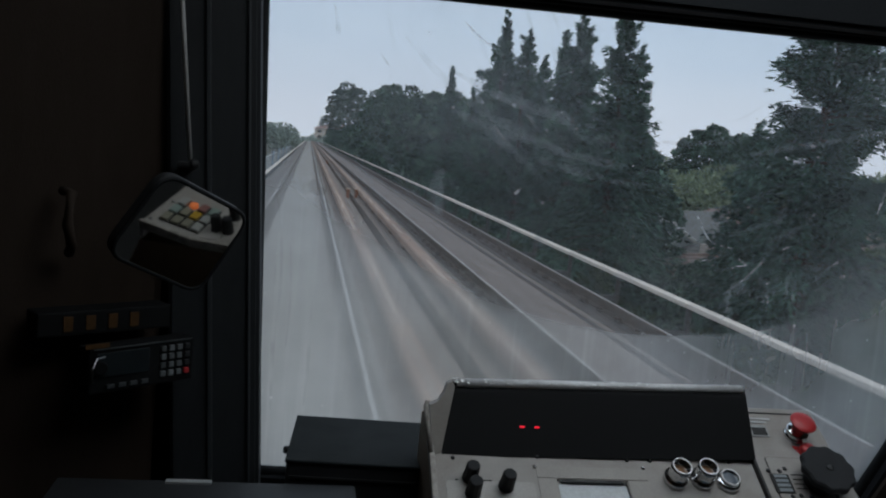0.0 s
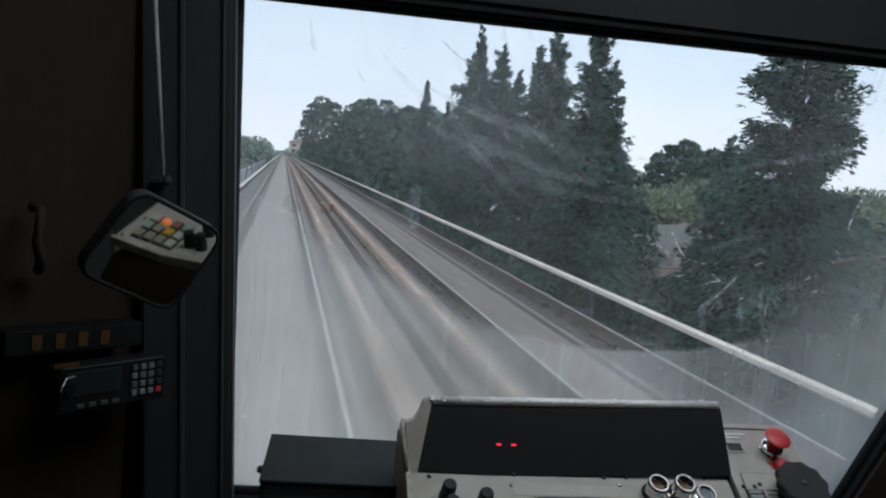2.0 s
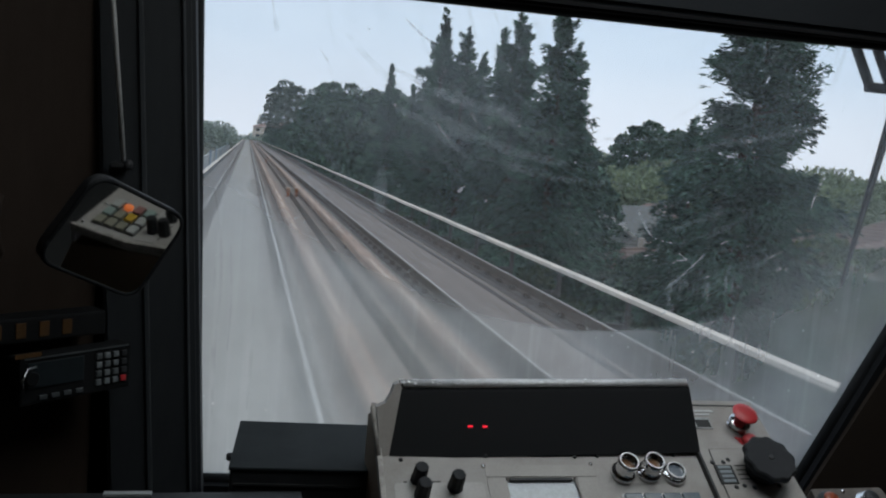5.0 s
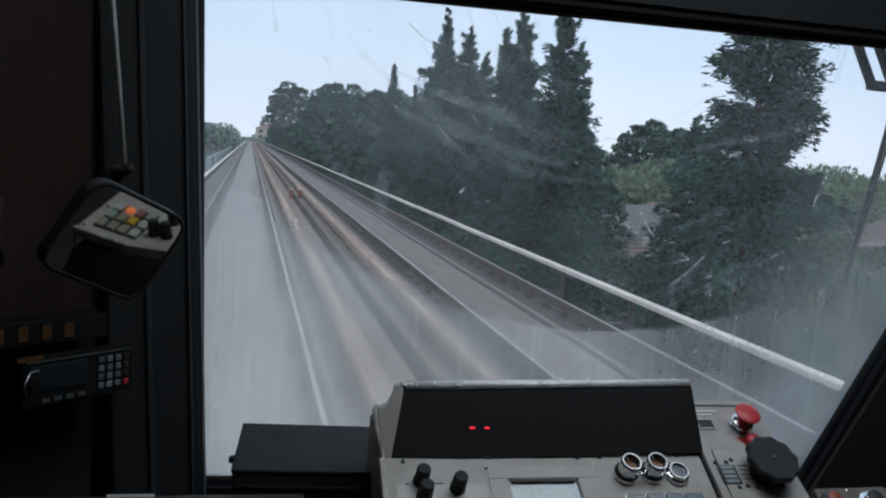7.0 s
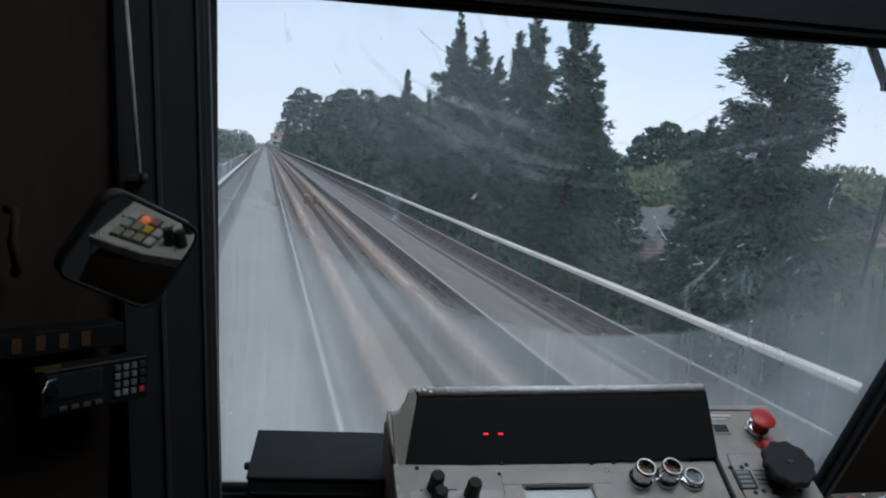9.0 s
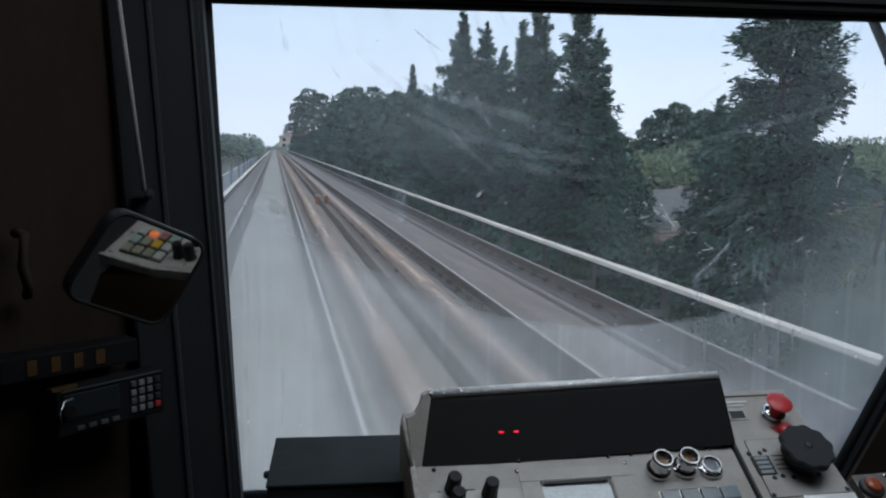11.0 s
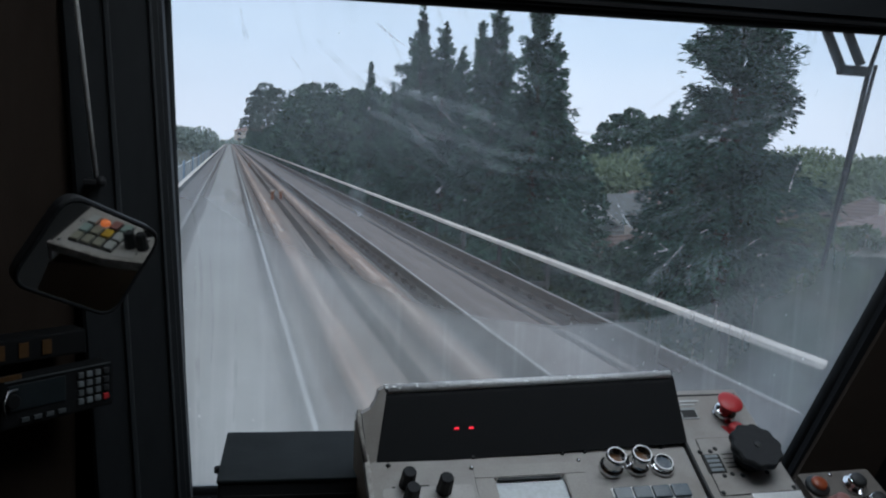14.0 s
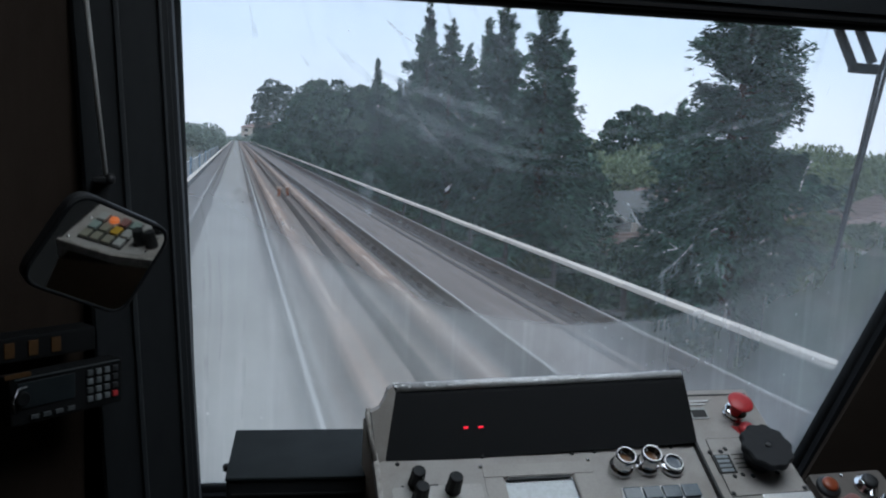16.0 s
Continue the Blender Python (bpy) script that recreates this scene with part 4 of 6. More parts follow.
    for i in range(30):
        x = 0.208 + 0.40 * random.random() ** 2.4
        ln = random.uniform(0.002, 0.008)
        z = 1.7107 + (x - 0.21) * 0.0265
        a = radians(random.uniform(15, 110))
        flake = bmesh.new()
        block(flake, (0, 0, 0), (ln, random.uniform(0.001, 0.0035), 0.0008), 0.0003, Matrix.Translation((x, 1.058 - 0.0064 * math.cos(a), z + 0.0064 * math.sin(a))) @ Matrix.Rotation(math.pi / 2 - a, 4, 'X'), 1)
        part("paint_chip", flake, CHIP, hd, "bare metal chip")
    for x in (0.2975, 0.3175):
        dash = block(bmesh.new(), (0, 0, 0), (0.0066, 0.0016, 0.0024), 0.0005, Matrix.Translation((x, 1.0300, 1.6645)) @ Matrix.Rotation(math.radians(23), 4, 'X'))
        part("led_dash", dash, LED, hd, "lit red dash of the display")
    # flared beige cheek of the hood
    cheek = bmesh.new()
    pts = [(0.1740, 1.686), (0.1855, 1.691), (0.1925, 1.701), (0.1965, 1.712), (0.2035, 1.7155), (0.2065, 1.709), (0.1905, 1.632), (0.1795, 1.628)]
    a = [cheek.verts.new((x, 1.0145 + (z - 1.632) * 0.425, z)) for x, z in pts]
    b = [cheek.verts.new((x, 1.026 + (z - 1.632) * 0.425, z)) for x, z in pts]
    for i in range(len(pts)):
        cheek.faces.new((a[i], a[(i + 1) % len(pts)], b[(i + 1) % len(pts)], b[i]))
    cheek.faces.new(list(reversed(a)))
    cheek.faces.new(b)
    bmesh.ops.recalc_face_normals(cheek, faces=cheek.faces[:])
    part("hood_cheek", cheek, BEIGE, root, "beige metal cheek of the hood")
    flange = bmesh.new()
    rod(flange, [(0.1685, 1.036, 1.687), (0.1715, 1.026, 1.664), (0.1765, 1.010, 1.631)], 0.0034, 8)
    part("cheek_flange", flange, BEIGE_EDGE, root, smooth=True)
    # pedestal
    body = bmesh.new()
    prism_pts = [(0.872, 1.515), (0.945, 1.566), (1.10, 1.663), (1.15, 1.64), (1.15, 1.0), (0.89, 1.0)]
    a = [body.verts.new((0.182, y, z)) for y, z in prism_pts]
    b = [body.verts.new((0.755, y, z)) for y, z in prism_pts]
    for i in range(len(prism_pts)):
        body.faces.new((a[i], a[(i + 1) % len(prism_pts)], b[(i + 1) % len(prism_pts)], b[i]))
    body.faces.new(list(reversed(a)))
    body.faces.new(b)
    bmesh.ops.recalc_face_normals(body, faces=body.faces[:])
    part("pedestal", body, CAB_BROWN, root, "dark brown console pedestal")
    # side panel with the emergency button and the dial
    side = bmesh.new()
    slab(side, rounded([(0.2255, -0.157), (0.366, -0.157), (0.348, 0.118), (0.2255, 0.118)], 0.004, 3), 0.012, PANEL @ Matrix.Translation((0, 0, -0.012)), 0.0015)
    part("side_panel", side, BEIGE, root, "beige side panel with worn corners")
    rim2 = bmesh.new()
    ring = [(0.2285, 0.112), (0.344, 0.112), (0.3455, 0.105), (0.2285, 0.105)]
    block(rim2, (0.285, 0.108, 0.0008), (0.115, 0.0016, 0.0012), m=PANEL)
    part("seam", rim2, BLACK, root)
    inner = rounded([(0.241, -0.062), (0.357, -0.060), (0.351, 0.030), (0.243, 0.030)], 0.003, 2)
    lines = bmesh.new()
    for a_, b_ in zip(inner, inner[1:] + inner[:1]):
        rod(lines, [PANEL @ Vector((*a_, 0.0006)), PANEL @ Vector((*b_, 0.0006))], 0.0009, 5)
    part("plate_seam", lines, BLACK_INK, root)
    part("inner_plate", slab(bmesh.new(), inner, 0.0012, PANEL @ Matrix.Translation((0, 0, 0.0003))), BEIGE, root, "screwed-on beige plate")
    for x, v in ((0.645, -0.058), (0.753, -0.056), (0.640, 0.008), (0.656, 0.008), (0.665, 0.012), (0.659, -0.032), (0.672, -0.03), (0.686, -0.033), (0.725, -0.030)):
        screw(root, x, v, 0.0036)
    leg = part("legend_block", block(bmesh.new(), (0, 0, 0.001), (0.0265, 0.030, 0.002), 0.0006, on_panel(0.6520, -0.0125, 0.001)), BLACK_INK, root, "black framed legend block")
    for i in range(4):
        part("legend_bar", block(bmesh.new(), (0, 0.0108 - 0.0072 * i, 0.0022), (0.0185, 0.0046, 0.0014), m=on_panel(0.6520, -0.0125, 0.001)), LEGEND, leg)
    for i in range(4):
        part("printed_bar", block(bmesh.new(), (0, 0, 0.0016), (0.020, 0.0010, 0.0008), m=on_panel(0.680, 0.002 - 0.0072 * i, 0.0005)), BLACK_INK, root)
    lab = part("label_plate", block(bmesh.new(), (0, 0, 0.0006), (0.026, 0.020, 0.0012), 0.0004, on_panel(0.652, 0.075, 0.0005)), LABEL, root, "small printed label plate")
    part("printed_bar", block(bmesh.new(), (0, -0.001, 0.0014), (0.022, 0.013, 0.0006), m=on_panel(0.652, 0.075, 0.0005)), BLACK_INK, lab)
    part("printed_bar", block(bmesh.new(), (0, 0, 0.0006), (0.032, 0.0035, 0.0008), m=on_panel(0.661, 0.097, 0.0005)), WHITE_INK, root)
    part("printed_bar", block(bmesh.new(), (0, 0, 0.0006), (0.024, 0.003, 0.0008), m=on_panel(0.657, 0.091, 0.0005)), WHITE_INK, root)
    col = bmesh.new()
    lathe(col, [(0.0165, 0), (0.0165, 0.004), (0.0148, 0.005), (0.0148, 0.007), (0.0158, 0.008), (0.0158, 0.011), (0.014, 0.0125), (0.0118, 0.013), (0.010, 0.015)], on_panel(0.7055, 0.0705), 26)
    mush = part("emergency_button", col, CHROME, root, "red mushroom button on a chrome collar", smooth=True)
    cap = bmesh.new()
    lathe(cap, [(0.0092, 0.012), (0.0092, 0.0235), (0.0172, 0.0275), (0.0184, 0.0290), (0.0172, 0.0303), (0.011, 0.0320), (0.003, 0.0328)], on_panel(0.7055, 0.0705), 32)
    part("red_cap", cap, RED, mush, smooth=True)
    small = bmesh.new()
    lathe(small, [(0.011, 0), (0.011, 0.006), (0.009, 0.010), (0.003, 0.011)], on_panel(0.7115, 0.0425), 20)
    part("small_red_button", small, RED, root, "small red button beside the dial", smooth=True)
    part("red_arrow", slab(bmesh.new(), [(0.2925, 0.051), (0.306, 0.049), (0.303, 0.032)], 0.0009, PANEL @ Matrix.Translation((0, 0, 0.0003))), RED, root)
    stem = bmesh.new()
    lathe(stem, [(0.021, 0), (0.021, 0.006), (0.017, 0.009), (0.0165, 0.022), (0.022, 0.025)], on_panel(0.7060, -0.0085), 24)
    dial = part("selector_dial", stem, BLACK, root, "large black fluted selector dial", smooth=True)
    wheel = bmesh.new()
    lathe(wheel, [(0.027, 0.022), (0.0345, 0.025), (0.0358, 0.028), (0.0356, 0.0335), (0.0335, 0.0358), (0.006, 0.0358), (0.005, 0.0350)], on_panel(0.7060, -0.0085), 72, 0.045, 10)
    part("dial_wheel", wheel, KNOB, dial)
    hub = bmesh.new()
    lathe(hub, [(0.0042, 0), (0.0042, 0.0015), (0.002, 0.0022)], on_panel(0.7060, -0.0085, 0.0352), 12)
    part("hub_screw", hub, BLACK, dial)
    # card clip under the dial
    clip = part("card_clip", block(bmesh.new(), (0, 0, 0.006), (0.074, 0.018, 0.002), 0.0006, on_panel(0.718, -0.0745, 0.001)), SHEEN_METAL, root, "bright steel clip over a blue card")
    part("blue_card", block(bmesh.new(), (0, 0, 0.0012), (0.112, 0.04, 0.0018), 0.0004, on_panel(0.702, -0.094, 0.0006)), BLUE, clip, "blue card under the clip")
    # all parts were made in world places
    for ob in set(bpy.data.objects) - before:
        if ob.parent == con:
            ob.matrix_parent_inverse = base
    return con


console()


def corner_panel():
    """The small angled panel beyond the console."""
    box = thing("corner_button_panel", "small beige panel with coloured push buttons beside the console", "control panel", at=(0.84, 0.9, 1.0))
    base = Matrix.Translation((-0.84, -0.9, -1.0))
    before = set(bpy.data.objects)
    part("panel", slab(bmesh.new(), rounded([(0.378, -0.157), (0.503, -0.157), (0.485, -0.033), (0.371, -0.035)], 0.004, 3), 0.012, PANEL @ Matrix.Translation((0, 0, -0.012)), 0.0015), BEIGE_SHADED, box)
    ped = bmesh.new()
    prism(ped, [(0.776, 1.0), (0.776, 1.518), (0.878, 1.518), (0.878, 1.0)], 0.885, 0.955)
    part("pedestal", ped, CAB_BROWN, box)
    for x, v, mat, h, label in ((0.789, -0.057, ORANGE_LENS, 0.008, "orange push button"), (0.799, -0.092, PINK, 0.020, "faded pink push button"), (0.847, -0.059, BLACK, 0.014, "black push button in a chrome ring"), (0.856, -0.094, BLACK, 0.02, "black push button in a chrome ring")):
        c = bmesh.new()
        lathe(c, [(0.0165, 0), (0.0165, 0.004), (0.0135, 0.006), (0.0125, h * 0.8), (0.0115, h)], on_panel(x, v), 24)
        ob = part("pushbutton", c, CHROME if mat is BLACK else (BLACK if mat is ORANGE_LENS else mat), box, label, smooth=True)
        p = bmesh.new()
        lathe(p, [(0.0112, 0), (0.0112, 0.003), (0.008, 0.005), (0.002, 0.0055)], on_panel(x, v, h - 0.001), 22)
        part("cap", p, mat, ob, smooth=True)
    screw(box, 0.82, -0.040, 0.0028, CHROME)
    screw(box, 0.812, -0.075, 0.0028, RUSTBOX)
    for ob in set(bpy.data.objects) - before:
        if ob.parent == box:
            ob.matrix_parent_inverse = base


corner_panel()


def dash_box():
    box = thing("equipment_box", "dark grey metal equipment box standing on the dashboard shelf", "box", at=(0.11, 1.21, 1.43))
    base = Matrix.Translation((-0.11, -1.21, -1.43))
    body = bmesh.new()
    block(body, (0.11, 1.215, 1.50), (0.214, 0.19, 0.139), 0.004)
    a = part("housing", body, BLACK, box)
    b = part("lid", block(bmesh.new(), (0.11, 1.215, 1.5695), (0.217, 0.194, 0.005), 0.002), BOXTOP, box, "flat dark grey lid")
    c = bmesh.new()
    lathe(c, [(0.006, 0), (0.006, 0.006), (0.004, 0.009)], Matrix.Translation((0.001, 1.2, 1.555)) @ Matrix.Rotation(-math.pi / 2, 4, 'Y'), 14)
    d = part("latch", c, BLACK, box)
    e = part("seam", block(bmesh.new(), (0.11, 1.1185, 1.548), (0.2, 0.002, 0.003)), BLACK_INK, box)
    for ob in (a, b, d, e):
        ob.matrix_parent_inverse = base
    box.rotation_euler = (0, 0, radians(-4.2))
    shelf = bmesh.new()
    block(shelf, (0.05, 1.20, 1.415), (0.36, 0.24, 0.03), 0.004)
    tagged(part("dashboard_shelf", shelf, BLACK), "black dashboard shelf under the windscreen", "shelf", kind="structure")
    led = thing("ledge", "narrow black ledge with a silver label strip", "ledge", kind="structure")
    part("board", block(bmesh.new(), (-0.10, 1.05, 1.54), (0.384, 0.10, 0.018), 0.003), BLACK, led)
    part("support", block(bmesh.new(), (-0.10, 1.085, 1.30), (0.36, 0.02, 0.48), 0.003), CAB_DARK, led)
    part("label_strip", block(bmesh.new(), (-0.127, 1.092, 1.5505), (0.058, 0.010, 0.003)), LABEL, led, "silver label strip")


dash_box()


def rear_mirror():
    n = Vector((0.5563, -0.7478, -0.3623)).normalized()
    u = Vector((0, 0, 1)).cross(n).normalized()
    w = n.cross(u)
    m = Matrix.Translation((-0.144, 1.002, 1.889)) @ Matrix((u, w, n)).transposed().to_4x4()
    mir = thing("mirror", "small tilted rectangular mirror in a black rubber rim", "mirror", at=(-0.144, 1.002, 1.889))
    base = Matrix.Translation((0.144, -1.002, -1.889))
    shape = rounded([(-0.083, -0.0235), (0.0435, -0.0835), (0.0865, 0.0225), (-0.036, 0.0765)], 0.024, 8)
    glass = slab(bmesh.new(), shape, 0.002, m)
    a = part("mirror_glass", glass, MIRROR, mir, "silvered mirror glass showing the console")
    back = slab(bmesh.new(), [(x * 1.03, y * 1.03) for x, y in shape], 0.010, m @ Matrix.Translation((0, 0, -0.011)), 0.002)
    b = part("backing", back, BLACK, mir)
    rim = bmesh.new()
    rod(rim, [m @ Vector((*p, 0.001)) for p in shape + shape[:2]], 0.0028, 6)
    c = part("rim", rim, RUBBER, mir, smooth=True)
    arm = bmesh.new()
    back_pt = m @ Vector((0.0, 0.02, -0.012))
    rod(arm, [back_pt, (-0.172, 1.12, 1.915), (-0.185, 1.305, 1.91)], 0.008, 10)
    d = part("arm", arm, BLACK, mir, smooth=True)
    for ob in (a, b, c, d):
        ob.matrix_parent_inverse = base


rear_mirror()


def pull_rod():
    r = thing("pull_rod", "thin bright metal rod hanging beside the window post", "rod", at=(-0.19, 1.26, 2.0))
    base = Matrix.Translation((0.19, -1.26, -2.0))
    b = bmesh.new()
    rod(b, [(-0.228, 1.262, 2.50), (-0.193, 1.262, 2.17), (-0.1715, 1.262, 1.963)], 0.0034, 8)
    a = part("bar", b, PAINTED_ROD, r, smooth=True)
    k = bmesh.new()
    lathe(k, [(0.004, 0), (0.007, 0.003), (0.007, 0.010), (0.004, 0.014)], Matrix.Translation((-0.166, 1.262, 1.952)), 14)
    c = part("end_knob", k, BLACK, r, smooth=True)
    br = bmesh.new()
    block(br, (-0.178, 1.282, 1.957), (0.022, 0.05, 0.008), 0.002)
    e = part("bracket", br, BLACK, r)
    for ob in (a, c, e):
        ob.matrix_parent_inverse = base


pull_rod()


def radio_unit():
    """Radio set with a keypad, and the car's number above it, on the partition."""
    d = Vector((0.1225, 0.107, 0)).normalized()
    m = Matrix.Translation((-0.210, 1.2025, 1.674)) @ Matrix((d, Vector((0, 0, 1)), Vector((d.y, -d.x, 0)))).transposed().to_4x4()
    rad = thing("radio_set", "black radio control unit with a keypad and dark display", "radio", at=(-0.21, 1.23, 1.64))
    base = Matrix.Translation((0.21, -1.23, -1.64))
    obs = []
    obs.append(part("casing", block(bmesh.new(), (0, 0, -0.016), (0.162, 0.064, 0.032), 0.004, m), DULL, rad))
    obs.append(part("mount", block(bmesh.new(), (0.0, -0.005, -0.05), (0.12, 0.04, 0.07), 0.003, m), DULL, rad))
    obs.append(part("display", block(bmesh.new(), (-0.032, 0.008, 0.001), (0.078, 0.034, 0.003), 0.001, m), LCD, rad))
    obs.append(part("top_edge", block(bmesh.new(), (0.0, 0.0305, 0.001), (0.15, 0.0016, 0.002), m=m), DIM_KEY, rad))
    for i in range(4):
        for j in range(4):
            mat = RED if (i, j) == (3, 3) else (BLACK if i == 3 else KEY)
            obs.append(part("key", block(bmesh.new(), (0.029 + 0.0128 * i, 0.0205 - 0.0122 * j, 0.002), (0.0088, 0.0084, 0.004), 0.0018, m), mat, rad))
    for i in range(4):
        obs.append(part("soft_key", block(bmesh.new(), (-0.050 + 0.017 * i, -0.0225, 0.002), (0.011, 0.006, 0.003), 0.001, m), DIM_KEY, rad))
    kn = bmesh.new()
    lathe(kn, [(0.010, 0), (0.010, 0.008), (0.008, 0.010)], m @ Matrix.Translation((-0.068, 0.006, 0.0)), 18)
    obs.append(part("volume_knob", kn, DULL, rad))
    hook = bmesh.new()
    rod(hook, [m @ Vector((-0.078, -0.012, 0.006)), m @ Vector((-0.082, 0.006, 0.009)), m @ Vector((-0.074, 0.02, 0.008)), m @ Vector((-0.062, 0.021, 0.006))], 0.0015, 6)
    obs.append(part("trim_ring", hook, STEEL, rad, smooth=True))
    obs.append(part("tag", block(bmesh.new(), (-0.07, 0.0355, 0.0), (0.034, 0.006, 0.002), m=m), YELLOW_INK, rad, "yellow tag"))
    for ob in obs:
        ob.matrix_parent_inverse = base

    d2 = Vector((0.105, 0.078, 0)).normalized()
    m2 = Matrix.Translation((-0.270, 1.2, 1.7335)) @ Matrix((d2, Vector((0, 0, 1)), Vector((d2.y, -d2.x, 0)))).transposed().to_4x4()
    pl = thing("number_plate", "black plate with four yellow marks above the radio", "plate", at=(-0.27, 1.21, 1.73))
    base2 = Matrix.Translation((0.27, -1.21, -1.73))
    obs = [part("plate", block(bmesh.new(), (0.01, 0, -0.02), (0.19, 0.034, 0.04), 0.003, m2), DULL, pl)]
    for i in range(4):
        obs.append(part("yellow_bar", block(bmesh.new(), (-0.045 + 0.031 * i, 0, 0.001), (0.013, 0.020, 0.002), 0.0006, m2), YELLOW_INK, pl))
    for ob in obs:
        ob.matrix_parent_inverse = base2


radio_unit()


def wiper():
    w = thing("wiper", "black pantograph wiper parked outside the windscreen", "wiper", at=(1.13, 1.45, 2.2))
    base = Matrix.Translation((-1.13, -1.45, -2.2))
    obs = []
    for pts in ([(1.135, 1.50, 2.36), (1.157, 1.50, 2.295), (1.194, 1.49, 2.218)], [(1.180, 1.50, 2.36), (1.207, 1.50, 2.295), (1.238, 1.49, 2.228)]):
        b = bmesh.new()
        rod(b, pts, 0.0095, 8)
        obs.append(part("arm", b, WIPER_BLACK, w, smooth=True))
    obs.append(part("link", block(bmesh.new(), (1.218, 1.488, 2.216), (0.068, 0.014, 0.020), 0.004), WIPER_BLACK, w))
    b = bmesh.new()
    rod(b, [(1.285, 1.478, 2.34), (1.243, 1.474, 2.205), (1.168, 1.458, 1.824)], [0.003, 0.005, 0.0035], 8)
    obs.append(part("blade", b, WIPER_BLACK, w, smooth=True))
    b = bmesh.new()
    block(b, (0, 0, 0), (0.004, 0.008, 0.42), 0.001, Matrix.Translation((1.207, 1.458, 2.02)) @ Matrix.Rotation(math.radians(11.0), 4, 'Y'))
    obs.append(part("rubber", b, WIPER_BLACK, w))
    b = bmesh.new()
    lathe(b, [(0.02, 0), (0.02, 0.02), (0.014, 0.03)], Matrix.Translation((1.158, 1.435, 2.36)) @ Matrix.Rotation(-math.pi / 2, 4, 'X'), 16)
    obs.append(part("pivot", b, BLACK, w))
    for ob in obs:
        ob.matrix_parent_inverse = base


wiper()


# ---- the viaduct ----
DECK = -0.20
LENGTH = 620.0


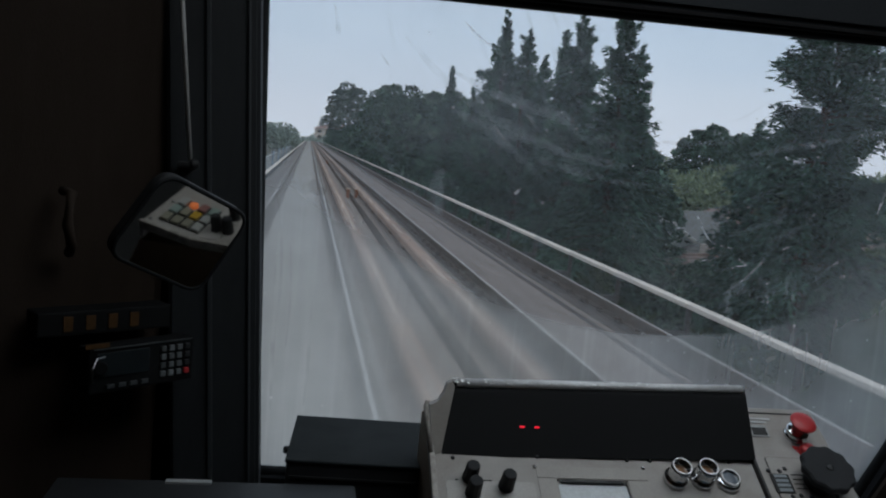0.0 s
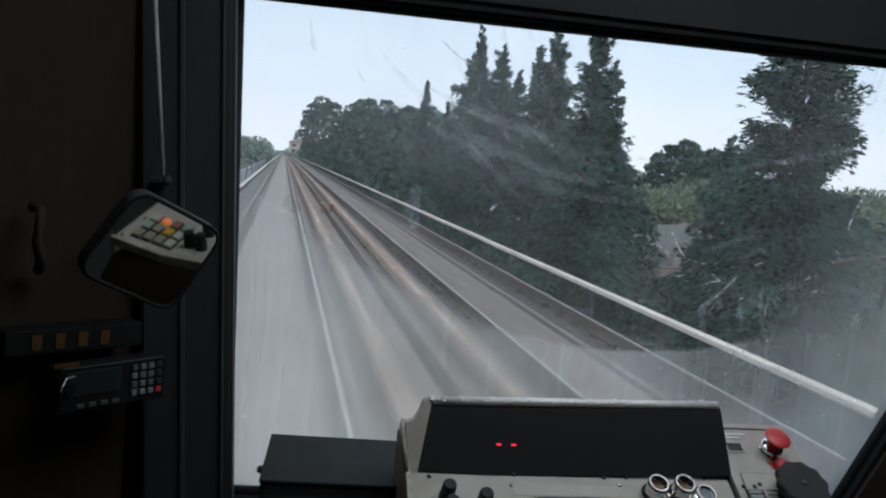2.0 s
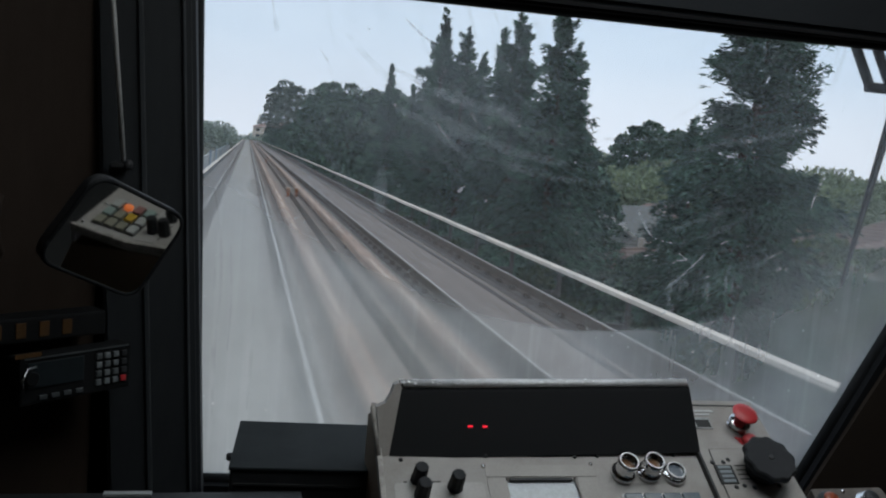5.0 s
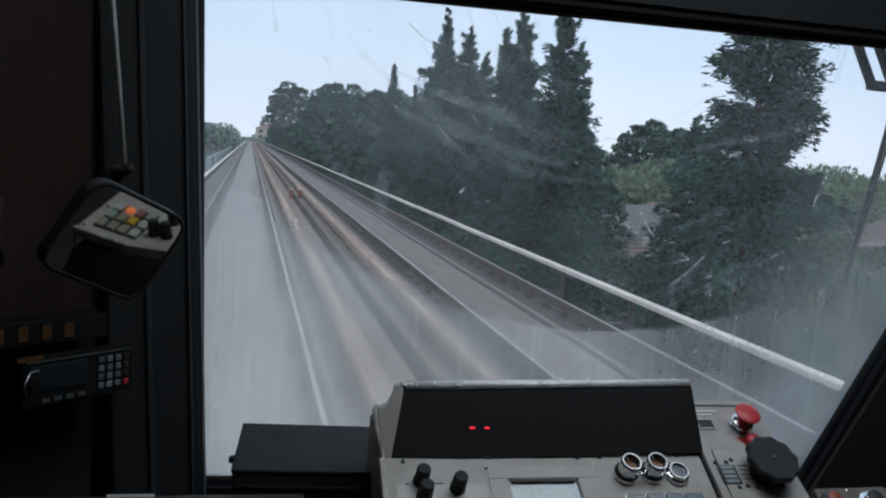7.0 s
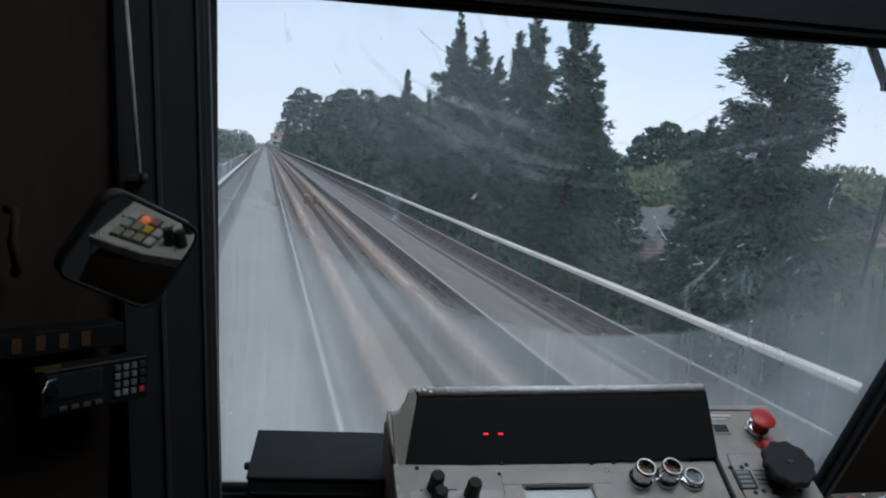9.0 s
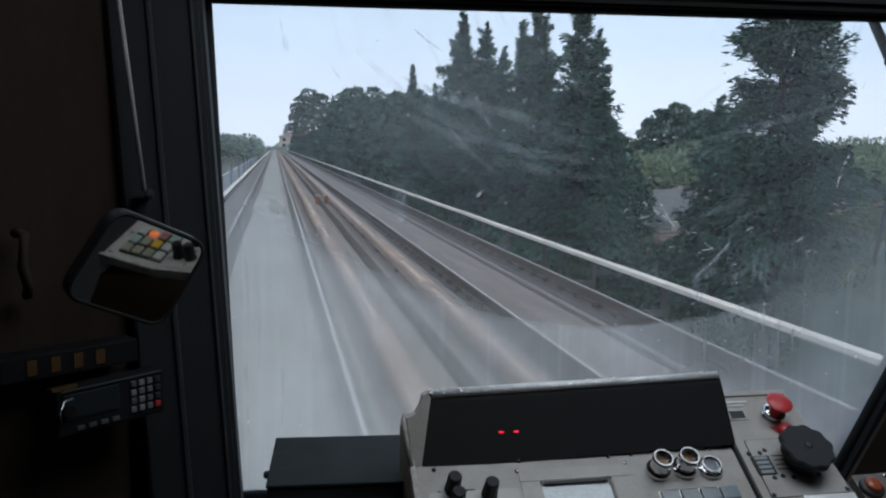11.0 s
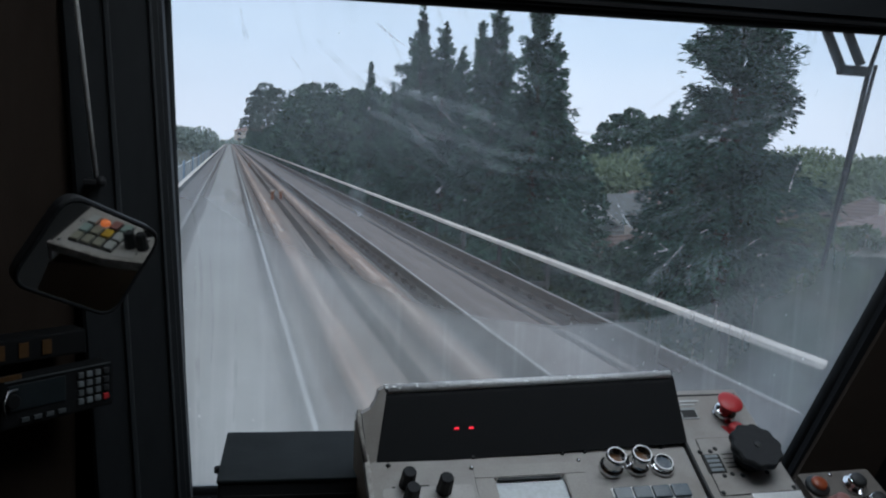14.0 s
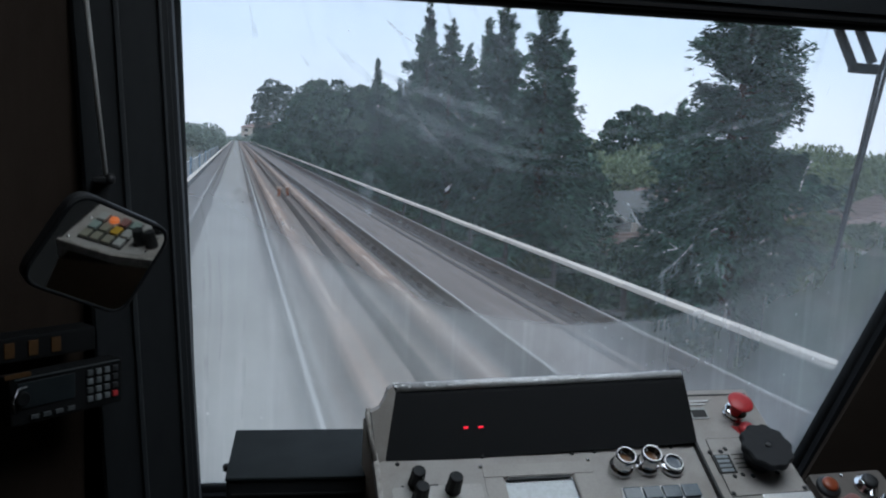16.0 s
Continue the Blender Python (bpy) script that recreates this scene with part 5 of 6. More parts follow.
def viaduct():
    ground = bmesh.new()
    bmesh.ops.create_grid(ground, x_segments=40, y_segments=40, size=2500)
    for v in ground.verts:
        v.co.z = -7.0 + (0.6 * noise.noise(v.co * 0.004) if v.co.length > 200 else 0)
    tagged(part("ground", ground, GROUND), "grass and bare dirt below the viaduct", "ground", kind="structure")

    left = thing("track_deck_near", "grey concrete viaduct deck with dirty streaks", "deck", kind="structure")
    right = thing("track_deck_far", "brownish concrete viaduct deck of the other track", "deck", kind="structure")
    for deck, x0, x1, mat in ((left, -1.93, 1.66, CONCRETE), (right, 1.92, 4.92, CONCRETE_B)):
        girder = bmesh.new()
        prism(girder, [(x0 + 0.05, DECK - 0.1), (x1 - 0.05, DECK - 0.1), (x1 - 0.8, -1.9), (x0 + 0.8, -1.9)], -30, LENGTH)
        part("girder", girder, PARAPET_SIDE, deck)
        base = bmesh.new()
        block(base, ((x0 + x1) / 2, 2.5, DECK - 0.06), (x1 - x0, 4.985, 0.12), 0.006, segments=1)
        first = part("slab", base, mat, deck)
        for i in range(-2, 26):
            if i == 0:
                continue
            s = new("slab", first.data)
            s.parent = deck
            s.location = (0, 5.0 * i, random.uniform(-0.004, 0.004))
        far = bmesh.new()
        block(far, ((x0 + x1) / 2, (130 + LENGTH) / 2, DECK - 0.06), (x1 - x0, LENGTH - 130, 0.12))
        part("far_slab", far, mat, deck)
    # piers under the deck
    for i in range(0, 20):
        y = 12 + 30 * i
        for x in (-0.2, 3.7):
            pier = bmesh.new()
            block(pier, (x, y, -4.45), (1.4, 1.4, 5.1), 0.15)
            block(pier, (x, y, -2.0), (2.6, 1.6, 0.5), 0.1)
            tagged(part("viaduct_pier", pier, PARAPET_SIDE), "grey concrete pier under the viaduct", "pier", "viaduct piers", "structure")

    # rails on plinths
    prof = [(-0.07, -0.17), (0.07, -0.17), (0.07, -0.158), (0.012, -0.14), (0.009, -0.045), (0.036, -0.032), (0.036, -0.008), (0.030, -0.002),
            (-0.030, -0.002), (-0.036, -0.008), (-0.036, -0.032), (-0.009, -0.045), (-0.012, -0.14), (-0.07, -0.158)]
    for x in (-1.04, 0.632, 2.91, 4.585):
        rail = thing("rail", "steel rail with a bright worn head and rusty sides", "rail", "running rails", at=(x, 0, 0))
        b = bmesh.new()
        prism(b, prof, -30, LENGTH)
        part("rail_body", b, RAILSIDE_PALE if x < 1 else RAILSIDE, rail)
        h = bmesh.new()
        prism(h, [(-0.017, -0.003), (0.018, -0.003), (0.015, 0.0), (-0.014, 0.0)], -30, LENGTH)
        part("rail_head", h, RAILTOP_DULL if x > 4 else RAILTOP, rail, "bright polished running surface")
        p = bmesh.new()
        low, high = (0.34, 0.15) if x < 1 else (0.2, 0.17)
        prism(p, [(x - low, DECK - 0.004), (x + (0.12 if x == 2.91 else low), DECK - 0.004), (x + (0.10 if x == 2.91 else high), -0.178), (x - high, -0.178)], -30, LENGTH)
        # The left rail's plinth takes the painted shade colour too.
        tagged(part("plinth", p, DECK_SHADE if x < 0 else PLINTH_PALE if x < 1 else PLINTH), "rust-stained concrete strip under a rail, left one painted as shaded", "plinth", kind="structure")
        # fasteners
        verts, faces = [], []
        for i in range(420):
            y = -4 + 0.76 * i
            for s in (-1, 1):
                for cx, cy, cz, sx, sy, sz in ((s * 0.105, 0, -0.158, 0.09, 0.18, 0.03), (s * 0.085, 0, -0.13, 0.05, 0.07, 0.045), (s * 0.125, 0.05, -0.128, 0.03, 0.03, 0.04)):
                    k = len(verts)
                    for dz in (-1, 1):
                        for dx, dy in ((-1, -1), (1, -1), (1, 1), (-1, 1)):
                            g = 1.0 if dz < 0 else 0.8
                            verts.append((x + cx + dx * sx * g / 2, y + cy + dy * sy * g / 2, cz + dz * sz / 2))
                    faces += [(k + 4, k + 5, k + 6, k + 7)] + [(k + a, k + (a + 1) % 4, k + 4 + (a + 1) % 4, k + 4 + a) for a in range(4)]
        tagged(raw("rail_fasteners", verts, faces, CLIP_PALE if x < 1 else CLIP), "rusty rail clips and bolts along a rail", "fasteners", kind="stuff")
    # stained bands worn beside the rails; two more paint in shade along the deck
    for x0, x1, mat in ((3.08, 3.16, RUSTBAND), (4.00, 4.12, PLINTH), (4.23, 4.38, PLINTH), (4.79, 4.90, PLINTH), (0.84, 1.58, KERB), (2.44, 2.70, DECK_SHADE), (-1.92, -1.30, DECK_SHADE), (2.00, 2.42, KERB)):
        b = bmesh.new()
        prism(b, [(x0, DECK - 0.01), (x1, DECK - 0.01), (x1 - 0.01, DECK + 0.010), (x0 + 0.01, DECK + 0.010)], -30, LENGTH)
        tagged(part("drain_strip", b, mat), "dark strip along the track deck, rust stain and painted shade", "strip", kind="structure")

    # covered conductor rails between the tracks
    for x, inner in ((1.13, 0), (2.19, 1)):
        third = thing("third_rail", "brown covered conductor rail between the tracks", "third rail", "conductor rails", at=(x, 0, 0))
        bar = bmesh.new()
        prism(bar, [(-0.035, -0.10), (0.035, -0.10), (0.03, 0.02), (-0.03, 0.02)], -30, LENGTH)
        part("conductor", bar, RAILSIDE, third)
        seg = bmesh.new()
        prism(seg, [(-0.115, 0.055), (-0.095, 0.085), (0.095, 0.085), (0.115, 0.055), (0.115, -0.06), (0.10, -0.06), (0.10, 0.05), (-0.10, 0.05), (-0.10, -0.06), (-0.115, -0.06)], 0.012, 2.988)
        first = part("cover_board", seg, COVER, third)
        plate = bmesh.new()
        block(plate, (-0.035 * inner, 1.4, 0.089), (0.072, 2.15, 0.006), 0.002, segments=1)
        pale = part("pale_plate", plate, COVER_PALE, third, "pale tan cap on the cover board")
        pale.location = (0, 180.0, 0)
        br = bmesh.new()
        block(br, (0, 0, -0.11), (0.12, 0.09, 0.18), 0.012, segments=1)
        arm = part("bracket", br, RAILSIDE, third)
        for i in range(-3, 60):
            for src, dy, jit in ((first, 0, 0.004), (pale, 0, 0.18), (arm, 0, 0)):
                if i == 0:
                    continue
                if src is pale and (i < 1 or i % 9 == 5):
                    continue
                o = new(src.name.split(".")[0], src.data)
                o.parent = third
                o.location = (random.uniform(-jit, jit) * 0.05, 3.0 * i + dy + random.uniform(-jit, jit), 0)
        far = bmesh.new()
        prism(far, [(-0.115, 0.055), (-0.095, 0.085), (0.095, 0.085), (0.115, 0.055), (0.115, -0.06), (-0.115, -0.06)], 180, LENGTH)
        part("far_cover", far, COVER, third)
    walk_edge = bmesh.new()
    for x0, x1 in ((1.60, 1.68), (1.90, 1.98)):
        prism(walk_edge, [(x0, DECK - 0.42), (x1, DECK - 0.42), (x1, DECK + 0.016), (x0, DECK + 0.016)], -30, LENGTH)
    tagged(part("kerb_pair", walk_edge, KERB), "low brown kerbs either side of the gap between decks", "kerb", kind="structure")
    duct = bmesh.new()
    prism(duct, [(1.68, -0.62), (1.90, -0.62), (1.90, -0.52), (1.68, -0.52)], -30, LENGTH)
    tagged(part("centre_gutter", duct, GUTTER), "dark gutter between the two decks", "gutter", kind="structure")
    # brown junction posts in the middle
    for y, x in ((33.0, 1.62), (33.4, 1.96), (74.0, 1.64)):
        post = thing("junction_post", "short brown junction post between the tracks", "post", "junction posts", at=(x, y, DECK + 0.016))
        part("stem", block(bmesh.new(), (0, 0, 0.16), (0.12, 0.1, 0.32), 0.01), RUSTBOX, post)
        part("cap", block(bmesh.new(), (0, 0, 0.335), (0.22, 0.2, 0.05), 0.012), COVER_PALE, post)

    # parapet rail on the far edge
    rail = thing("edge_railing", "pale concrete edge rail on short posts along the viaduct", "railing", kind="structure")
    seg = bmesh.new()
    block(seg, (5.93, 1.5, -0.005), (0.155, 2.992, 0.075), 0.008, segments=1)
    first = part("top_rail", seg, PARAPET, rail)
    pst = bmesh.new()
    block(pst, (5.93, 0.05, -0.30), (0.07, 0.09, 0.52), 0.008, segments=1)
    block(pst, (5.42, 0.05, -0.46), (1.1, 0.08, 0.10), 0.008, segments=1)
    p0 = part("railing_post", pst, POSTDARK, rail)
    for i in range(-4, 60):
        if i == 0:
            continue
        for src in (first, p0):
            o = new(src.name.split(".")[0], src.data)
            o.parent = rail
            o.location = (random.uniform(-0.006, 0.006), 3.0 * i, random.uniform(-0.004, 0.004))
    far = bmesh.new()
    block(far, (5.93, (180 + LENGTH) / 2, -0.005), (0.155, LENGTH - 180, 0.075))
    part("far_top_rail", far, PARAPET, rail)

    # solid low parapet on the near edge
    par = thing("edge_parapet", "pale-topped low concrete parapet along the viaduct", "parapet", kind="structure")
    seg = bmesh.new()
    block(seg, (-2.02, 1.5, -0.18), (0.10, 2.985, 0.34), 0.008, segments=1)
    # Panel is darker than its coping: the inner face's shade is in the colour.
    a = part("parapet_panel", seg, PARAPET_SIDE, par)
    seg = bmesh.new()
    block(seg, (-2.05, 1.5, 0.01), (0.20, 2.99, 0.04), 0.008, segments=1)
    c = part("coping", seg, PARAPET, par)
    for i in range(-4, 60):
        if i == 0:
            continue
        for src in (a, c):
            o = new(src.name.split(".")[0], src.data)
            o.parent = par
            o.location = (random.uniform(-0.005, 0.005), 3.0 * i, 0)
    far = bmesh.new()
    block(far, (-2.05, (180 + LENGTH) / 2, 0.01), (0.20, LENGTH - 180, 0.04))
    block(far, (-2.02, (180 + LENGTH) / 2, -0.18), (0.10, LENGTH - 180, 0.34))
    part("far_parapet", far, PARAPET, par)


viaduct()


# ---- foliage ----
def cards(points, outward, size, rng, aspect=0.45, droop=0.0, spread=0.55):
    """Leaf clumps: one bent kite of two faces at each point."""
    k = len(points)
    d = outward + rng.normal(0, spread, (k, 3))
    d[:, 2] -= droop
    d /= np.linalg.norm(d, axis=1)[:, None] + 1e-9
    s = np.cross(d, rng.normal(0, 1, (k, 3)))
    s /= np.linalg.norm(s, axis=1)[:, None] + 1e-9
    n = np.cross(d, s)
    ln = (size * rng.uniform(0.55, 1.35, k))[:, None]
    wd = ln * aspect * rng.uniform(0.6, 1.3, k)[:, None]
    a = points - d * ln * 0.5
    b = points + s * wd * 0.5 + n * ln * 0.08
    c = points + d * ln * 0.5
    e = points - s * wd * 0.5 + n * ln * 0.08
    verts = np.stack([a, b, c, e], 1).reshape(-1, 3)
    base = np.arange(k)[:, None] * 4
    faces = np.concatenate([base + [0, 1, 2], base + [0, 2, 3]], 0)
    return verts, faces


def leaf_mesh(name, verts, faces, mat, parent=None):
    me = bpy.data.meshes.new(name)
    me.vertices.add(len(verts))
    me.vertices.foreach_set("co", np.asarray(verts, np.float32).ravel())
    me.loops.add(len(faces) * 3)
    me.loops.foreach_set("vertex_index", np.asarray(faces, np.int32).ravel())
    me.polygons.add(len(faces))
    me.polygons.foreach_set("loop_start", np.arange(0, len(faces) * 3, 3, dtype=np.int32))
    me.update()
    me.validate()
    me.materials.append(mat)
    ob = new(name, me)
    ob.parent = parent
    return ob


def conifer(seed, height, radius, count, size, label, group="conifers beside the viaduct"):
    """A redwood: a straight trunk with whorls of flat drooping sprays that shorten towards a pointed top."""
    rng = np.random.default_rng(seed)
    tree = thing("conifer_tree", label, "tree", group)
    trunk = bmesh.new()
    rod(trunk, [(0.03 * rng.normal() * i, 0.03 * rng.normal() * i, height * i / 7) for i in range(8)], [max(0.015, 0.24 * height / 14 * (1 - i / 7.1)) for i in range(8)], 9)
    boughs, z = [], 0.06 * height
    while z < height * 0.985:
        f = z / height
        full = radius * min(1.0, 1.18 * (1 - f) ** 0.95) * (1 + 0.07 * math.sin(z * 1.3 + seed)) + 0.06
        for j in range(int(rng.integers(6, 10))):
            boughs.append((z + rng.normal(0, 0.30), f, rng.uniform(0, 6.283), full * (rng.uniform(0.38, 1.0) if rng.uniform() < 0.85 else rng.uniform(1.0, 1.35))))
        z += height * (0.024 - 0.010 * f) * rng.uniform(0.7, 1.3)
    total = sum(b[3] + 0.25 for b in boughs)
    pts, out = [], []
    for i, (z, f, az, reach) in enumerate(boughs):
        k = max(6, int(count * (reach + 0.25) / total))
        t = rng.uniform(0.05, 1.0, k) ** 0.7
        along, side = np.array([math.cos(az), math.sin(az), 0]), np.array([-math.sin(az), math.cos(az), 0])
        lift, sag = 0.75 * max(0.0, f - 0.45) + 0.12 + rng.normal(0, 0.08), 0.42 * (1 - f)
        lat = rng.normal(0, 1, k) * 0.17 * reach * (1.15 - 0.85 * t)
        p = along * (t * reach)[:, None] + side * lat[:, None]
        p[:, 2] = z + reach * (lift * t - sag * t * t) - 0.25 * np.abs(lat) + rng.normal(0, 0.05 + 0.02 * reach, k) - np.abs(rng.normal(0, 0.06 + 0.085 * reach, k)) * (0.3 + t)
        pts.append(p)
        o = along + side * (np.sign(lat) * 0.7)[:, None]
        o[:, 2] = lift - 2 * sag * t
        out.append(o)
        if i % 4 == 0 and f < 0.8:
            tip = along * reach * 0.8 + np.array([0, 0, z + reach * 0.8 * (lift - 0.8 * sag)])
            mid = along * reach * 0.4 + np.array([0, 0, z + reach * 0.4 * (lift - 0.4 * sag)])
            rod(trunk, [(0, 0, z), mid, tip], [0.045, 0.03, 0.01], 5)
    part("trunk", trunk, BARK, tree)
    v, f = cards(np.concatenate(pts), np.concatenate(out), size, rng, 0.24, 0.15, 0.35)
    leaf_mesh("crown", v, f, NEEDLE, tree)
    return tree


def broadleaf(seed, height, spread, count, size, label, mat, bark, trunk_share=0.45, group="leafy trees beside the viaduct", clumps=46, flat=0.62):
    """A tree with a forking trunk whose limbs carry a billowing dome of leaf clumps with gaps between them."""
    rng = np.random.default_rng(seed)
    tree = thing("leafy_tree", label, "tree", group)
    wood = bmesh.new()
    fork, r0 = height * trunk_share, 0.020 * height
    top = np.array([rng.normal(0, 0.3), rng.normal(0, 0.3), fork])
    rod(wood, [(0, 0, 0), tuple(top * 0.5 + rng.normal(0, 0.15, 3) * (1, 1, 0)), tuple(top)], [r0, r0 * 0.8, r0 * 0.65], 8)
    tall = height - fork
    pts, out = [], []
    per = count // clumps
    for i in range(clumps):
        az = i * 2.399 + rng.normal(0, 0.25)
        up = (i + 0.5) / clumps
        ring = math.sqrt(max(0.0, 1 - up ** 1.7)) * spread * rng.uniform(0.72, 1.0)
        rad = spread * rng.uniform(0.20, 0.34)
        c = top + np.array([math.cos(az) * ring, math.sin(az) * ring, tall * (0.04 + 0.84 * up) * rng.uniform(0.9, 1.06) - rad * 0.3])
        if i % 4 == 0:
            mid = top + (c - top) * 0.5 + rng.normal(0, 0.06, 3) * spread
            rod(wood, [tuple(top), tuple(mid), tuple(c)], [r0 * 0.4, r0 * 0.25, r0 * 0.07], 6)
        d = rng.normal(0, 1, (per, 3))
        d /= np.linalg.norm(d, axis=1)[:, None]
        d[:, 2] = np.where(d[:, 2] < -0.35, -d[:, 2], d[:, 2])
        lump = 1 + 0.22 * np.sin(5 * d[:, 0] + i) * np.sin(6 * d[:, 1] + 2 * i)
        pts.append(c + d * (rad * lump * rng.uniform(0.72, 1.06, per))[:, None] * (1.0, 1.0, flat))
        out.append(d * 0.8)
    part("trunk", wood, bark, tree)
    v, f = cards(np.concatenate(pts), np.concatenate(out), size, rng, 0.5, 0.25)
    leaf_mesh("crown", v, f, mat, tree)
    return tree


def thicket(name, label, seed, spots, size, mat, density):
    """Low growth that nobody could count: clumps of leaf cards round many spots (x, y, z, radius)."""
    rng = np.random.default_rng(seed)
    pts, out = [], []
    for x, y, z, r in spots:
        k = int(density * r * r)
        d = rng.normal(0, 1, (k, 3))
        d /= np.linalg.norm(d, axis=1)[:, None]
        d[:, 2] = np.abs(d[:, 2]) - 0.25
        pts.append(np.array([x, y, z]) + d * (r * rng.uniform(0.55, 1.08, k))[:, None])
        out.append(d)
    v, f = cards(np.concatenate(pts), np.concatenate(out), size, rng, 0.5, 0.1)
    return tagged(leaf_mesh(name, v, f, mat), label, "vegetation", kind="stuff")


def plant_all():
    z0 = -7.0
    red = [conifer(3, 18.0, 4.0, 80000, 0.26, "tall dark green conifer with drooping branches"),
           conifer(8, 15.5, 3.6, 36000, 0.36, "dark green conifer with a pointed feathery crown"),
           conifer(13, 15.0, 2.5, 18000, 0.36, "slim dark conifer with a pointed top"),
           conifer(19, 16.5, 3.8, 40000, 0.34, "dark conifer with ragged layered branches")]
    euc = [broadleaf(21, 27.0, 8.6, 11000, 0.85, "tall grey-green eucalyptus with an open umbrella crown, haze in its colour", EUCA_HAZED, BARK_PALE, 0.42, clumps=44),
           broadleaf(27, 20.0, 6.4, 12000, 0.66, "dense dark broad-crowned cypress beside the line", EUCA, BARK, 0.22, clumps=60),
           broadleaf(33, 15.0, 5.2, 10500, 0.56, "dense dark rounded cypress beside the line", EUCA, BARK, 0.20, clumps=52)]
    put = {}

    def plant(src, x, y, scale=1.0, turn=0.0, z=z0):
        if src not in put:
            put[src] = True
            src.matrix_basis = pose(x, y, z, 0, 0, turn) @ Matrix.Scale(scale, 4)
            return src
        o = copy_thing(src, pose(x, y, z, 0, 0, turn))
        o.scale = (scale, scale, scale)
        return o

    # conifers close to the edge of the viaduct
    for src, x, y, s, t in ((0, 12.9, 20.0, 0.92, 0), (3, 12.6, 34.4, 0.96, 140), (1, 14.2, 36.5, 0.92, 20), (1, 13.0, 41.6, 1.04, 95), (2, 13.6, 46.5, 1.06, 250), (3, 12.4, 50.0, 1.0, 50),
                            (0, 12.5, 57.0, 1.02, 200), (1, 14.6, 54.0, 1.0, 10), (2, 15.4, 48.0, 1.0, 300), (1, 16.0, 42.5, 0.86, 77), (1, 15.6, 61.0, 0.96, 215), (2, 12.0, 75.0, 1.07, 33),
                            (2, 12.3, 66.0, 0.92, 160), (1, 15.4, 23.2, 0.78, 40), (1, 14.8, 26.6, 0.70, 310)):
        plant(red[src], x, y, s, t)
    # broad dark canopy farther along
    for i, (x, y, k, s) in enumerate(((13, 305, 0, 1.10), (14, 157, 1, 1.03), (17, 178, 1, 1.12), (15, 136, 1, 0.97), (15.5, 114, 2, 1.17), (17.5, 104, 2, 1.10), (16.5, 92, 2, 1.0), (16, 80, 2, 0.96),
                                      (17.5, 70, 2, 0.92), (19, 60, 2, 0.88), (19.5, 51, 2, 0.80), (13, 240, 2, 1.0), (12.6, 205, 2, 0.86), (13, 182, 2, 0.84), (12.8, 128, 2, 0.80), (12.5, 270, 2, 0.96), (12.5, 345, 2, 1.0),
                                      (12, 400, 2, 1.1), (12.4, 460, 2, 1.1), (20, 124, 1, 0.92), (60, 123, 2, 1.18), (69, 131, 2, 1.15), (84, 150, 2, 1.2), (24, 90, 2, 0.7), (13.3, 27.2, 2, 0.37), (15.6, 31.5, 2, 0.40))):
        plant(euc[k], x, y, s, 67 * i)
    # a few lighter trees by the houses
    gr = broadleaf(41, 8.0, 3.6, 5000, 0.42, "light green garden tree near the houses", GREEN, BARK, 0.3, "garden trees", 24)
    for i, (x, y, s) in enumerate(((36, 58, 0.55), (52, 70, 0.8), (27, 61, 0.55), (66, 64, 0.9), (47, 91, 0.8), (78, 88, 0.9), (17.0, 33.5, 0.50), (19.5, 36.0, 0.46), (20.0, 31.0, 0.55), (15.6, 27.5, 0.52), (22.5, 42, 0.5), (33, 46, 0.7), (38, 50, 0.75), (23.5, 28.5, 0.7), (30, 36, 0.85), (58, 108, 1.0), (37, 82, 0.7), (24, 72, 0.8))):
        plant(gr, x, y, s, 50 * i)

    rng = np.random.default_rng(5)
    spots = [(rng.uniform(7.6, 12.0), y, z0 + rng.uniform(0.5, 3.0), rng.uniform(1.2, 2.3)) for y in np.arange(4, 95, 0.75)]
    spots += [(rng.uniform(8.0, 13.0), y, z0 + rng.uniform(2.0, 4.6), rng.uniform(1.0, 1.9)) for y in np.arange(9, 95, 1.0) if not 20.5 < y < 31]
    thicket("undergrowth", "dark tangled shrubs and ivy below the viaduct edge", 6, spots, 0.23, SHRUB, 250)
    spots = [(rng.uniform(9, 14), y, z0 + rng.uniform(1.5, 5.5), rng.uniform(2.0, 3.2)) for y in np.arange(95, 420, 2.2)]
    thicket("far_undergrowth", "dark shrubs and low trees along the line", 7, spots, 0.8, EUCA, 60)
    # wooded skyline beyond the houses and beyond the end of the line
    spots = []
    for a in np.arange(14, 66, 0.55):
        for d in (112, 190):
            r = rng.uniform(5.0, 9.0)
            dd = d + rng.uniform(-12, 20)
            spots.append((dd * math.sin(radians(a)), dd * math.cos(radians(a)), z0 + rng.uniform(3.0, 5.0) + (d - 112) * 0.02, r * (0.85 if d < 150 else 1.0)))
    thicket("wooded_skyline", "green belt of trees beyond the houses, haze painted into its colour", 9, spots, 0.95, FAR_HAZED_LEAF, 24)
    spots = []
    for a in np.arange(-9, 5, 0.22):
        dd = rng.uniform(430, 640)
        spots.append((dd * math.sin(radians(a)), dd * math.cos(radians(a)), z0 + rng.uniform(0, 3.0) + (4.5 if a < -1.5 else 0.0), rng.uniform(6, 11.5)))
    thicket("distant_woods", "green woods on the horizon, paled by haze painted into the colour", 10, spots, 2.0, FAR_PALED_LEAF, 9)


plant_all()


